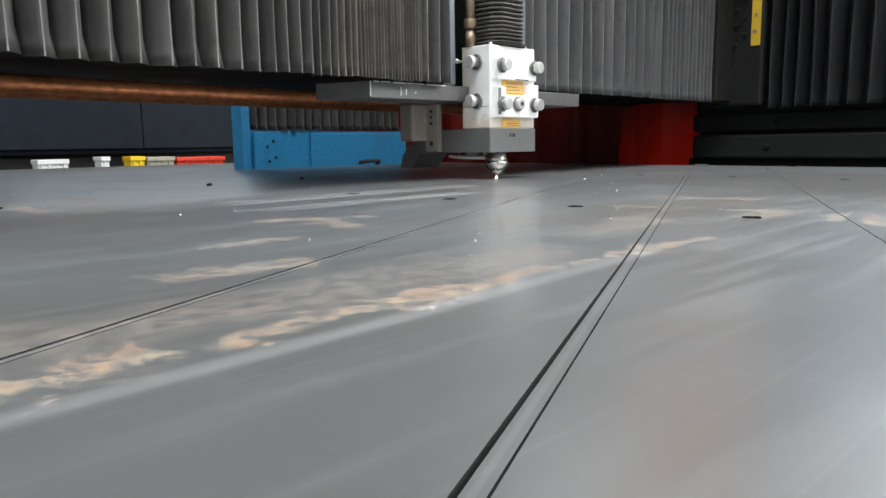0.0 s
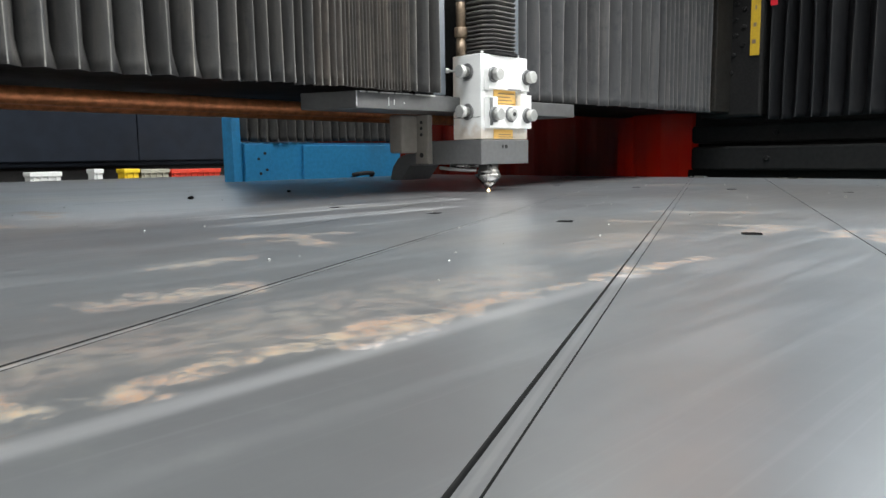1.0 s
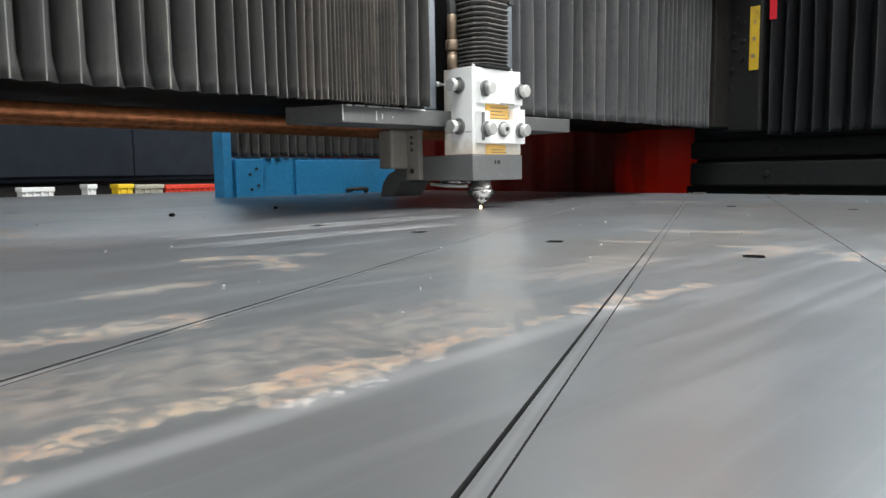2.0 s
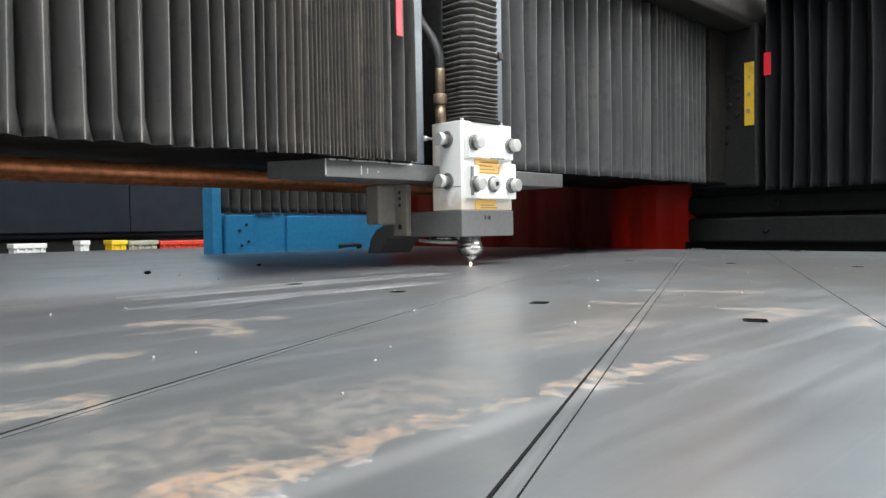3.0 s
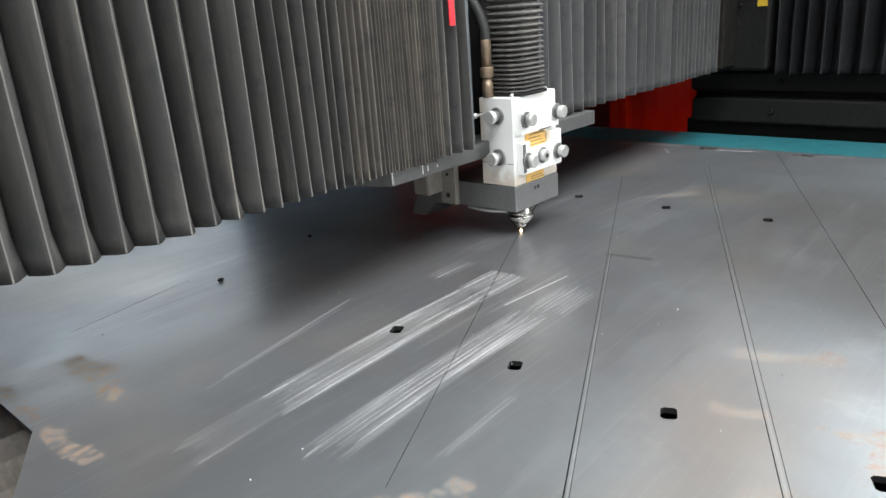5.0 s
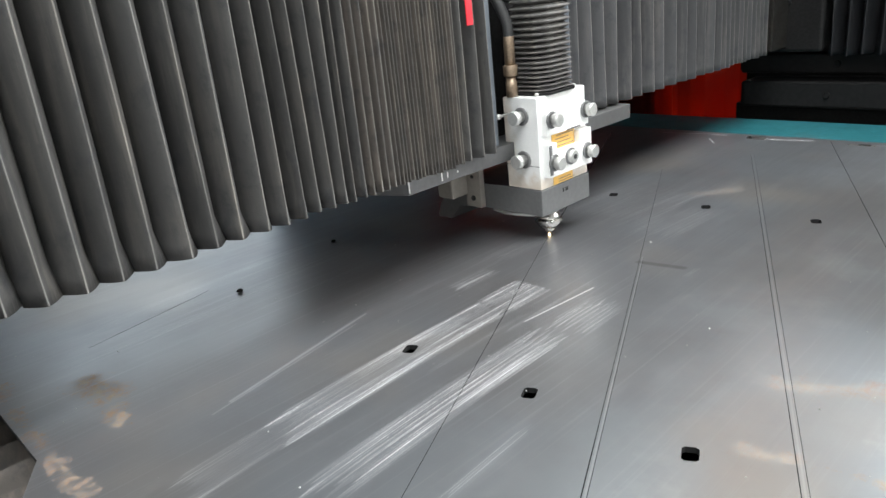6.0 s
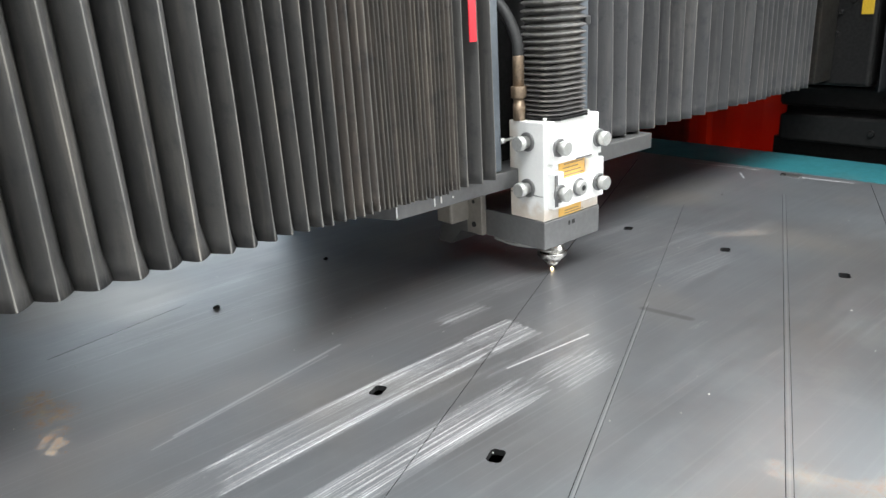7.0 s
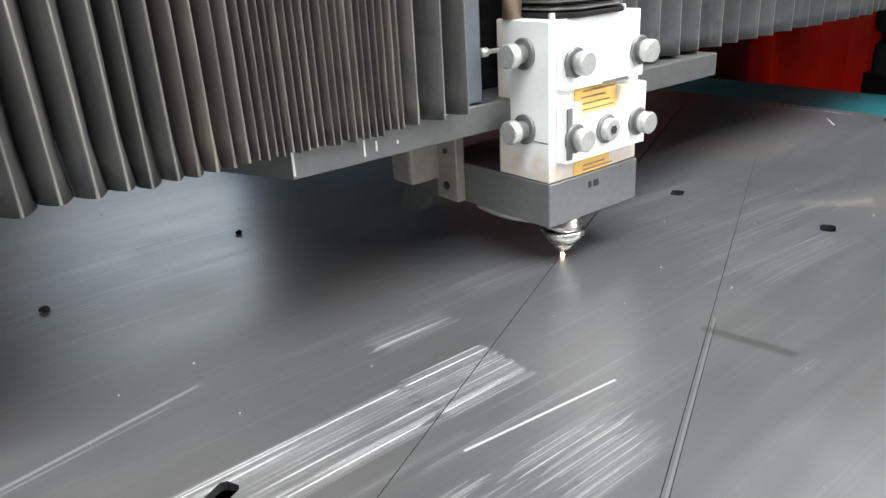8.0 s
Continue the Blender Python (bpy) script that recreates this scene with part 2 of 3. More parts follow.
def sheet_material():
    """Hot-rolled sheet: blue-grey scale, rust blooms, ground streaks, dust."""
    n = Net("mill_scale_steel")
    n.coord = n.vec("ADD", n.coord, (0, 0, 0.37))
    big = n.noise(2.2, 3, 0.55)
    cloud = n.noise(5.5, 6, 0.62)
    rolled = n.noise(6, 2, 0.5, n.stretched(14, 1.1, 1))
    base = n.mix(n.step(big, 0.35, 0.68), (0.29, 0.285, 0.28), (0.37, 0.4, 0.42))
    base = n.mix(n.step(cloud, 0.4, 0.75, 0, 0.4), base, (0.24, 0.235, 0.245))
    base = n.mix(n.step(rolled, 0.5, 0.8, 0, 0.13), base, (0.45, 0.455, 0.46))
    # darker tone over the middle of the sheet, with a drifting border
    where = n.tree.nodes.new("ShaderNodeSeparateXYZ")
    n.put(where.inputs[0], n.coord)
    drift = n.math("ADD", where.outputs[0], n.math("MULTIPLY", n.math("SUBTRACT", n.noise(3.0, 5, 0.6), 0.5), 0.5))
    base = n.mix(n.step(drift, 0.2, 0.45, 0.4, 0.0), base, (0.19, 0.184, 0.2))
    blot = n.math("MULTIPLY", n.step(n.noise(9, 6, 0.65), 0.55, 0.7, 0, 0.3), n.step(drift, 0.25, 0.5))
    base = n.mix(blot, base, (0.5, 0.52, 0.5))
    rough = n.math("ADD", n.step(cloud, 0.3, 0.75, 0.3, 0.36), n.step(rolled, 0.4, 0.7, 0.0, 0.05))

    # rust blooms: segment, half width, strength
    warp = n.math("SUBTRACT", n.noise(20, 9, 0.78), 0.5)
    wobble = n.math("MULTIPLY", warp, 0.11)
    clumps = n.step(n.noise(95, 9, 0.8), 0.38, 0.62)
    rust = None
    for a, b, half, strength in (
        ((0.632, -1.05), (0.625, -0.71), 0.005, 0.9), ((0.623, -0.71), (0.628, -0.53), 0.003, 0.85),
        ((0.59, -1.0), (0.585, -0.64), 0.022, 0.36), ((0.418, -0.74), (0.42, -0.7), 0.008, 0.6),
        ((0.505, -0.8), (0.513, -0.755), 0.01, 0.75), ((0.463, -0.348), (0.555, -0.328), 0.0015, 0.4),
        ((0.555, -0.328), (0.612, -0.311), 0.0025, 0.7), ((0.612, -0.311), (0.646, -0.31), 0.003, 0.8), ((0.646, -0.31), (0.72, -0.27), 0.003, 0.8),
        ((0.595, -0.32), (0.599, -0.38), 0.0022, 0.7), ((0.648, -0.312), (0.653, -0.369), 0.0025, 0.75), ((0.665, -0.3), (0.69, -0.381), 0.0025, 0.75),
        ((0.306, -0.644), (0.344, -0.572), 0.005, 0.7), ((0.33, -0.6), (0.4, -0.627), 0.006, 0.75), ((0.37, -0.615), (0.36, -0.65), 0.004, 0.7),
        ((-0.165, -0.657), (-0.1, -0.65), 0.011, 0.9), ((-0.1, -0.65), (-0.036, -0.668), 0.004, 0.8),
        ((-0.25, -0.735), (0.05, -0.735), 0.002, 0.7), ((0.66, -0.16), (0.78, -0.1), 0.012, 0.5),
        ((0.45, -0.23), (0.52, -0.2), 0.008, 0.5), ((0.1, 0.3), (0.14, 0.34), 0.01, 0.4), ((0.56, -0.54), (0.55, -0.45), 0.02, 0.35),
    ):
        d = n.math("ADD", n.capsule(a, b), wobble)
        m = n.step(d, half * 0.3, half * 1.8 + 0.005, strength, 0.0)
        rust = m if rust is None else n.math("MAXIMUM", rust, m)
    rust = n.math("MULTIPLY", rust, n.math("ADD", n.math("MULTIPLY", clumps, 0.65), 0.05))
    tone = n.mix(n.step(n.noise(40, 5, 0.7), 0.35, 0.65), (0.44, 0.2, 0.06), (0.48, 0.36, 0.2))
    base = n.mix(rust, base, tone)
    tint = n.step(n.noise(3.5, 2, 0.5), 0.52, 0.72, 0, 0.35)
    base = n.mix(tint, base, (0.46, 0.4, 0.33))
    rough = n.math("ADD", rough, n.math("MULTIPLY", rust, 0.35))

    # hatched patches left by a grinder, bent a little along their length: sides, ends, strength, raggedness of the ends
    apart = n.tree.nodes.new("ShaderNodeSeparateXYZ")
    n.put(apart.inputs[0], n.coord)
    px, py = n.math("ADD", apart.outputs[0], 0.009), n.math("SUBTRACT", apart.outputs[1], 0.018)
    arc = n.math("ADD", py, 0.22)
    bent = n.math("SUBTRACT", px, n.math("MULTIPLY", n.math("MULTIPLY", arc, arc), 0.11))
    turned = n.tree.nodes.new("ShaderNodeCombineXYZ")
    n.put(turned.inputs[0], bent)
    n.put(turned.inputs[1], py)
    turned = turned.outputs[0]
    coarse = n.step(n.noise(1.0, 2, 0.6, n.vec("MULTIPLY", turned, (680, 1.6, 1))), 0.57, 0.63)
    fine = n.step(n.noise(1.0, 3, 0.7, n.vec("MULTIPLY", turned, (1700, 5.0, 1))), 0.5, 0.62)
    lines = n.math("MAXIMUM", coarse, n.math("MULTIPLY", fine, 0.4))
    fade = n.step(n.noise(1.0, 3, 0.6, n.vec("MULTIPLY", turned, (40, 9, 1))), 0.3, 0.6, 0.35, 1.0)
    lines = n.math("MULTIPLY", lines, fade)
    uneven = n.math("SUBTRACT", n.noise(1.0, 2, 0.5, n.vec("MULTIPLY", turned, (170, 0.3, 1))), 0.5)
    ground = None
    for xa, xb, ya, yb, strength, jag in (
        (0.083, 0.138, -0.585, -0.262, 0.9, 0.16), (0.081, 0.139, -0.262, -0.187, 0.95, 0.02), (0.085, 0.13, -0.69, -0.58, 0.35, 0.1),
        (0.19, 0.236, -0.62, -0.30, 0.85, 0.2), (0.194, 0.25, -0.262, -0.188, 0.5, 0.16), (0.166, 0.171, -0.31, -0.136, 0.35, 0.05),
        (0.153, 0.16, -0.42, -0.26, 0.45, 0.08), (0.012, 0.042, -0.25, -0.178, 0.4, 0.06), (-0.02, 0.02, -0.13, -0.03, 0.22, 0.12),
        (-0.09, 0.09, 0.1, 0.28, 0.2, 0.3), (0.09, 0.17, 0.06, 0.2, 0.24, 0.3), (-0.33, -0.2, -0.6, -0.2, 0.16, 0.4),
        (0.3, 0.31, -0.56, -0.45, 0.35, 0.1), (0.255, 0.262, -0.06, -0.03, 0.25, 0.02),
    ):
        ends = n.math("ADD", py, n.math("MULTIPLY", uneven, jag))
        m = n.math("MULTIPLY", n.step(bent, xa - 0.0015, xa + 0.0015), n.step(bent, xb - 0.0015, xb + 0.0015, 1, 0))
        m = n.math("MULTIPLY", m, n.math("MULTIPLY", n.step(ends, ya - 0.004, ya + 0.004), n.step(ends, yb - 0.002, yb + 0.002, strength, 0)))
        ground = m if ground is None else n.math("MAXIMUM", ground, m)
    scr = n.math("MULTIPLY", ground, n.math("ADD", n.math("MULTIPLY", lines, 0.88), 0.05))
    # single long scratches
    for a, b, half, strength in (
        ((0.022, -0.575), (-0.025, -0.355), 0.002, 0.16), ((0.03, -0.6), (-0.012, -0.38), 0.001, 0.14), ((-0.21, 0.728), (-0.1, 0.745), 0.0016, 0.9),
        ((-0.1, 0.745), (-0.06, 0.742), 0.002, 0.6), ((0.0, 0.725), (0.13, 0.742), 0.0016, 0.8), ((0.2, 0.73), (0.32, 0.748), 0.0014, 0.6),
        ((-0.08, 0.70), (-0.05, 0.66), 0.0015, 0.5), ((0.173, -0.136), (0.161, -0.26), 0.0012, 0.5),
    ):
        scr = n.math("MAXIMUM", scr, n.step(n.capsule(a, b), half * 0.4, half * 1.3, strength, 0))
    # faint rolling grain all over
    grain = n.step(n.noise(1.0, 3, 0.7, n.stretched(260, 3.5, 1, 0.12)), 0.5, 0.8, 0, 0.2)
    base = n.mix(grain, base, (0.5, 0.505, 0.52))
    base = n.mix(scr, base, (0.92, 0.93, 0.94))
    metal = n.math("SUBTRACT", 0.8, n.math("MULTIPLY", scr, 0.7))

    # long pale crease, dark smear and specks of dross
    crease = n.step(n.capsule((0.665, -1.1), (0.634, -0.6)), 0.001, 0.009, 0.42, 0)
    base = n.mix(crease, base, (0.82, 0.82, 0.83))
    # pale burrs thrown up beside the cuts
    for a, b, half, strength in (((0.667, -1.04), (0.17, -0.01), 0.0008, 0.25), ((0.852, -1.075), (0.068, 0.585), 0.0009, 0.14)):
        base = n.mix(n.step(n.capsule(a, b), half * 0.5, half * 1.5, strength, 0), base, (0.75, 0.75, 0.76))
    smear = n.step(n.capsule((0.177, -0.03), (0.236, -0.02)), 0.002, 0.008, 0.45, 0)
    base = n.mix(smear, base, (0.09, 0.085, 0.08))
    return n.set(base, n.math("ADD", rough, n.math("MULTIPLY", scr, 0.1)), n.math("MAXIMUM", 0.0, n.math("SUBTRACT", metal, n.math("MULTIPLY", rust, 0.6))))


for dull in (M_BELLOWS_SHADE, M_RIDGE_SHADE, M_DARK, M_GREYBEAM, M_ENDPLATE, M_SHADE_BLACK, M_COVER, M_WALL):
    dull.node_tree.nodes["Principled BSDF"].inputs["Specular IOR Level"].default_value = 0.15
for satin in (M_BELLOWS, M_BELLOWS_T, M_BELLOWS_R, M_RIDGE):
    satin.node_tree.nodes["Principled BSDF"].inputs["Specular IOR Level"].default_value = 0.35
M_SHEET = sheet_material()
# burnt cut walls, coloured darker still for the shade inside kerfs and slots
M_BURNT_SHADE = plain("burnt_shaded_cut_edge", (0.006, 0.006, 0.0065), 0.8, 0.0, 0.2, 60, 0.1)


# ================= mesh helpers =================
def link(name, bm, material):
    mesh = bpy.data.meshes.new(name)
    bm.normal_update()
    bm.to_mesh(mesh)
    bm.free()
    mesh.materials.append(material)
    return new(name, mesh)


def part(name, bm, material, parent, label=""):
    ob = link(name, bm, material)
    ob.parent = parent
    return tagged(ob, label=label)


def thing(name, at, label, category, group="", kind=""):
    ob = new(name)
    ob.empty_display_size = 0.05
    ob.location = at
    bpy.context.view_layer.update()
    return tagged(ob, label, category, group, kind)


def box(x0, x1, y0, y1, z0, z1, bevel=0.0, bm=None, seg=2):
    own = bmesh.new()
    bmesh.ops.create_cube(own, size=1)
    for v in own.verts:
        v.co = Vector(((x0 + x1) / 2 + v.co.x * (x1 - x0), (y0 + y1) / 2 + v.co.y * (y1 - y0), (z0 + z1) / 2 + v.co.z * (z1 - z0)))
    if bevel:
        bmesh.ops.bevel(own, geom=own.edges[:], offset=bevel, segments=seg, affect="EDGES", profile=0.5)
    return joined(bm, own)


def joined(bm, own):
    if bm is None:
        return own
    mesh = bpy.data.meshes.new("join")
    own.to_mesh(mesh)
    own.free()
    bm.from_mesh(mesh)
    bpy.data.meshes.remove(mesh)
    return bm


def prism(points, z0, z1, bevel=0.0, bm=None, axis="z"):
    """A straight prism over a polygon; axis z: (x, y), axis y: (x, z), axis x: (y, z)."""
    own = bmesh.new()
    place = {"z": lambda a, b, c: (a, b, c), "y": lambda a, b, c: (a, c, b), "x": lambda a, b, c: (c, a, b)}[axis]
    low = [own.verts.new(place(a, b, z0)) for a, b in points]
    high = [own.verts.new(place(a, b, z1)) for a, b in points]
    own.faces.new(low[::-1]), own.faces.new(high)
    for i in range(len(points)):
        j = (i + 1) % len(points)
        own.faces.new((low[i], low[j], high[j], high[i]))
    bmesh.ops.recalc_face_normals(own, faces=own.faces[:])
    if bevel:
        bmesh.ops.bevel(own, geom=own.edges[:], offset=bevel, segments=2, affect="EDGES", profile=0.5)
    return joined(bm, own)


def lathe(profile, at, axis="z", steps=24, bm=None):
    """A turned body: profile of (radius, height) along an axis from at."""
    own = bmesh.new()
    rings = []
    for r, h in profile:
        ring = []
        for k in range(steps):
            a = 2 * math.pi * k / steps
            c, s = r * math.cos(a), r * math.sin(a)
            co = {"z": (c, s, h), "x": (h, c, s), "y": (s, h, c)}[axis]
            ring.append(own.verts.new(Vector(co) + Vector(at)))
        rings.append(ring)
    for a, b in zip(rings, rings[1:]):
        for k in range(steps):
            own.faces.new((a[k], a[(k + 1) % steps], b[(k + 1) % steps], b[k]))
    own.faces.new(rings[0][::-1]), own.faces.new(rings[-1])
    bmesh.ops.recalc_face_normals(own, faces=own.faces[:])
    for f in own.faces:
        f.smooth = len(f.verts) == 4
    return joined(bm, own)


def tube(points, radius, steps=10, bm=None):
    """A round tube through points, smoothed."""
    pts = [Vector(p) for p in points]
    path = []
    for i in range(len(pts) - 1):
        p0, p1, p2, p3 = pts[max(i - 1, 0)], pts[i], pts[i + 1], pts[min(i + 2, len(pts) - 1)]
        for k in range(6):
            t = k / 6
            path.append(0.5 * (2 * p1 + (p2 - p0) * t + (2 * p0 - 5 * p1 + 4 * p2 - p3) * t * t + (3 * p1 - p0 - 3 * p2 + p3) * t ** 3))
    path.append(pts[-1])
    own = bmesh.new()
    rings = []
    for i, p in enumerate(path):
        way = (path[min(i + 1, len(path) - 1)] - path[max(i - 1, 0)]).normalized()
        side = way.cross(Vector((0.3, 0.9, 0.2))).normalized()
        up = way.cross(side)
        rings.append([own.verts.new(p + radius * (math.cos(a) * side + math.sin(a) * up)) for a in (2 * math.pi * k / steps for k in range(steps))])
    for a, b in zip(rings, rings[1:]):
        for k in range(steps):
            own.faces.new((a[k], a[(k + 1) % steps], b[(k + 1) % steps], b[k]))
    own.faces.new(rings[0][::-1]), own.faces.new(rings[-1])
    bmesh.ops.recalc_face_normals(own, faces=own.faces[:])
    for f in own.faces:
        f.smooth = True
    return joined(bm, own)


def pleats(parent, edges, depth_of, z0, z1, front, along="y", rng=random.Random(1), material=None, label="", tight=None):
    """Concertina pleats between the valleys in edges, ridges at front; along y (facing +x) or along x (facing -y)."""
    material = material or M_BELLOWS
    for a, b in zip(edges, edges[1:]):
        lo, hi = min(a, b), max(a, b)
        pitch = hi - lo
        mid = (lo + hi) / 2 + rng.uniform(-0.08, 0.08) * pitch
        d = depth_of(pitch)
        ridge = front + rng.uniform(-0.0012, 0.0012)
        w, t = min(0.16, 0.0013 / pitch), 0.0012
        drop = rng.uniform(-0.0018, 0.0018)
        lean = rng.uniform(-0.0015, 0.0015)
        rows = []
        own = bmesh.new()
        gusset = min(0.03, (z1 - z0) * 0.2)
        heights = [0.0, gusset * 0.5, gusset] + [gusset + (z1 - z0 - gusset) * k / 6 for k in range(1, 7)]
        for k, h in enumerate(heights):
            f = h / (z1 - z0)
            z = z0 + h + drop * (1 - f)
            sag = (0.0016 * math.sin(f * 5 + mid * 40) + 2 * lean * (f - 0.3)) * min(1, pitch / 0.025)
            dv = d * (0.5 + 0.5 * min(1, h / gusset))
            w2 = w * (1.5 if k == 0 else 1)
            outer = []
            for q in (-1.0, -0.75, -0.5, -0.25, -w2, 0.0, w2, 0.25, 0.5, 0.75, 1.0):
                at = mid + q * ((hi - mid) if q > 0 else (mid - lo))
                outer.append((at, ridge - dv * abs(q) ** 1.5, 1 - abs(q)))
            inner = [(hi, ridge - dv - t * 2, 0), (mid, ridge - t * 3, 1), (lo, ridge - dv - t * 2, 0)]
            ring = []
            for s, x, give in outer + inner:
                s += sag * give
                x += 0.0009 * noise.noise(Vector((s * 60, x * 40, z * 14)))
                ring.append(own.verts.new((x, s, z) if along == "y" else (s, -x, z)))
            rows.append(ring)
        count = len(rows[0])
        for p, q in zip(rows, rows[1:]):
            for i in range(count):
                j = (i + 1) % count
                f = own.faces.new((p[i], p[j], q[j], q[i]))
                f.material_index, f.smooth = int(i in (4, 5)), i not in (4, 5) and i < 10
        own.faces.new(rows[0][::-1]), own.faces.new(rows[-1])
        bmesh.ops.recalc_face_normals(own, faces=own.faces[:])
        ob = part("pleat", own, tight if tight and pitch < 0.013 else material, parent, label)
        ob.data.materials.append(M_RIDGE_SHADE if material is M_BELLOWS_SHADE else M_RIDGE)


def fold_depth(length):
    """Tight folds are shallow, wide ones reach the full depth."""
    return lambda pitch: min(length, pitch * 1.3 + 0.006)


# ================= the hall =================
x0, x1, y0, y1, zf, zc = HALL
tagged(link("floor", box(x0, x1, y0, y1, zf - 0.2, zf), M_FLOOR), "grey concrete workshop floor", "floor", kind="structure")
tagged(link("ceiling", box(x0, x1, y0, y1, zc, zc + 0.2), M_WALL_L), "pale workshop ceiling", "ceiling", kind="structure")
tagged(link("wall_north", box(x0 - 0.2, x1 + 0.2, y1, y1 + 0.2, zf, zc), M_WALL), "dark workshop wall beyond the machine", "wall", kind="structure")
tagged(link("wall_south", box(x0 - 0.2, x1 + 0.2, y0 - 0.2, y0, zf, zc), M_WALL_L), "pale workshop wall", "wall", kind="structure")
tagged(link("wall_east", box(x1, x1 + 0.2, y0, y1, zf, zc), M_WALL_L), "pale workshop wall with windows", "wall", kind="structure")
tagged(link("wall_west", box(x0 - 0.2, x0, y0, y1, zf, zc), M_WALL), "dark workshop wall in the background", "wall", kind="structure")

# ================= the sheet and its bed =================
SHEET_T = 0.006



def sheet_mesh():
    curve = bpy.data.curves.new("sheet", "CURVE")
    curve.dimensions, curve.fill_mode, curve.extrude = "2D", "BOTH", SHEET_T / 2

    def ring(points):
        s = curve.splines.new("POLY")
        s.points.add(len(points) - 1)
        for p, (x, y) in zip(s.points, points):
            p.co = (x, y, 0, 1)
        s.use_cyclic_u = True

    ring([(-1.75, -0.744), (-0.6, -0.741), (-0.04, -0.747), (0.1, -0.82), (0.42, -1.16), (1.6, -1.16), (1.6, 0.765), (-1.75, 0.765)])
    for x, y in SLOTS:
        hx, hy, c = 0.0072, 0.0098, 0.0028
        along, across = Vector((-0.43, 0.903)), Vector((0.903, 0.43))
        ring([(x + a * across.x + b * along.x, y + a * across.y + b * along.y) for a, b in ((hx - c, hy), (-hx + c, hy), (-hx, hy - c), (-hx, -hy + c), (-hx + c, -hy), (hx - c, -hy), (hx, -hy + c), (hx, hy - c))])
    for a, b, kerfs in CUTS:
        a, b = Vector(a), Vector(b)
        side = Vector(((b - a).y, -(b - a).x)).normalized()
        for off, share, *widths in kerfs:
            spots = [a + (b - a) * share * f + side * off for f in (0.0, 0.5, 1.0)]
            ring([tuple(p + side * w) for p, w in zip(spots, widths)] + [tuple(p - side * w) for p, w in reversed(list(zip(spots, widths)))])
    ob = bpy.data.objects.new("sheet_outline", curve)
    mesh = bpy.data.meshes.new_from_object(ob)
    bpy.data.objects.remove(ob)
    bpy.data.curves.remove(curve)
    mesh.transform(Matrix.Translation((0, 0, -SHEET_T / 2)))
    whole = bmesh.new()
    whole.from_mesh(mesh)
    bmesh.ops.remove_doubles(whole, verts=whole.verts[:], dist=0.00001)
    whole.to_mesh(mesh)
    whole.free()
    mesh.materials.clear()
    mesh.materials.append(M_SHEET)
    mesh.materials.append(M_BURNT_SHADE)
    for poly in mesh.polygons:
        poly.use_smooth = False
        poly.material_index = int(abs(poly.normal.z) < 0.5)
    return mesh


sheet = new("steel_sheet", sheet_mesh())
tagged(sheet, "large grey hot-rolled steel sheet with cut lines, slots and rust stains", "metal sheet")

bed = thing("cutting_bed", (0, 0, zf), "dark steel cutting bed under the sheet", "machine bed")


def bed_part(name, bm, material, label=""):
    ob = part(name, bm, material, bed, label)
    ob.matrix_parent_inverse = bed.matrix_world.inverted()
    return ob


bed_part("tray", box(-1.75, 1.6, -0.72, 0.68, zf, -0.16), M_DARK)
for k in range(30):
    x = -1.7 + k * 0.112
    bed_part("slat", prism([(y, z) for y, z in [(-0.715, -0.158), (0.675, -0.158)] + [(0.675 - j * 0.0695, -0.0075 - 0.02 * (j % 2)) for j in range(21)]], x, x + 0.003, axis="x"), M_DARK)
bed_part("end_rail", box(-1.8, 1.65, 0.69, 0.99, -0.2, -0.012, 0.004), M_TEAL, "teal painted bed rail")
bed_part("support", box(0.5, 1.6, -1.15, -0.74, zf, -0.0065, 0.003), M_DARK)

way_cover = thing("way_cover", (0, -0.9, zf), "dark grey pleated cover beside the bed", "bellows cover")
cover_base = part("base", box(-1.6, 0.46, -1.4, -0.722, zf, -0.071), M_DARK, way_cover)
cover_base.matrix_parent_inverse = way_cover.matrix_world.inverted()
for k in range(44):
    xa = -1.6 + k * 0.047
    if xa > 0.34:
        break
    own = prism([(xa, -0.07), (xa + 0.0235, -0.011), (xa + 0.046, -0.07)], -1.38, -0.735 + 0.006 * (k % 2), 0.0, axis="y")
    ob = part("pleat", own, M_BELLOWS_T, way_cover)
    ob.matrix_parent_inverse = way_cover.matrix_world.inverted()

# ================= gantry: bridge and pleated covers =================
bridge = thing("gantry_bridge", (-0.3, 0, 0.16), "dark steel bridge carrying the cutting head", "gantry")


def child(name, bm, material, parent, label=""):
    ob = part(name, bm, material, parent, label)
    ob.matrix_parent_inverse = parent.matrix_world.inverted()
    return ob


child("beam", box(-0.5, -0.09, -2.2, 1.35, 0.175, 0.82, 0.01), M_SHADE_BLACK, bridge)
child("rail", tube([(-0.3, -2.1, 0.153), (-0.3, -1.0, 0.153), (-0.3, 0.1, 0.146)], 0.013, 14), M_COPPER, bridge, "copper-coloured tube under the bridge")
child("rail", tube([(-0.35, -2.1, 0.15), (-0.35, -1.0, 0.15), (-0.35, 0.3, 0.142)], 0.014, 14), M_COPPER, bridge, "copper-coloured tube under the bridge")
child("cover", prism([(-0.09, 0.553), (0.03, 0.547), (0.036, 0.565), (0.03, 0.63), (-0.03, 0.69), (-0.09, 0.70)], 0.16, 1.3, 0.004, axis="y"), M_COVER, bridge, "dusty grey cover strip above the pleats")
child("top_panel", box(-0.2, -0.035, 0.12, 0.5, 0.715, 0.95, 0.004), M_WHITE, bridge, "white top panel")
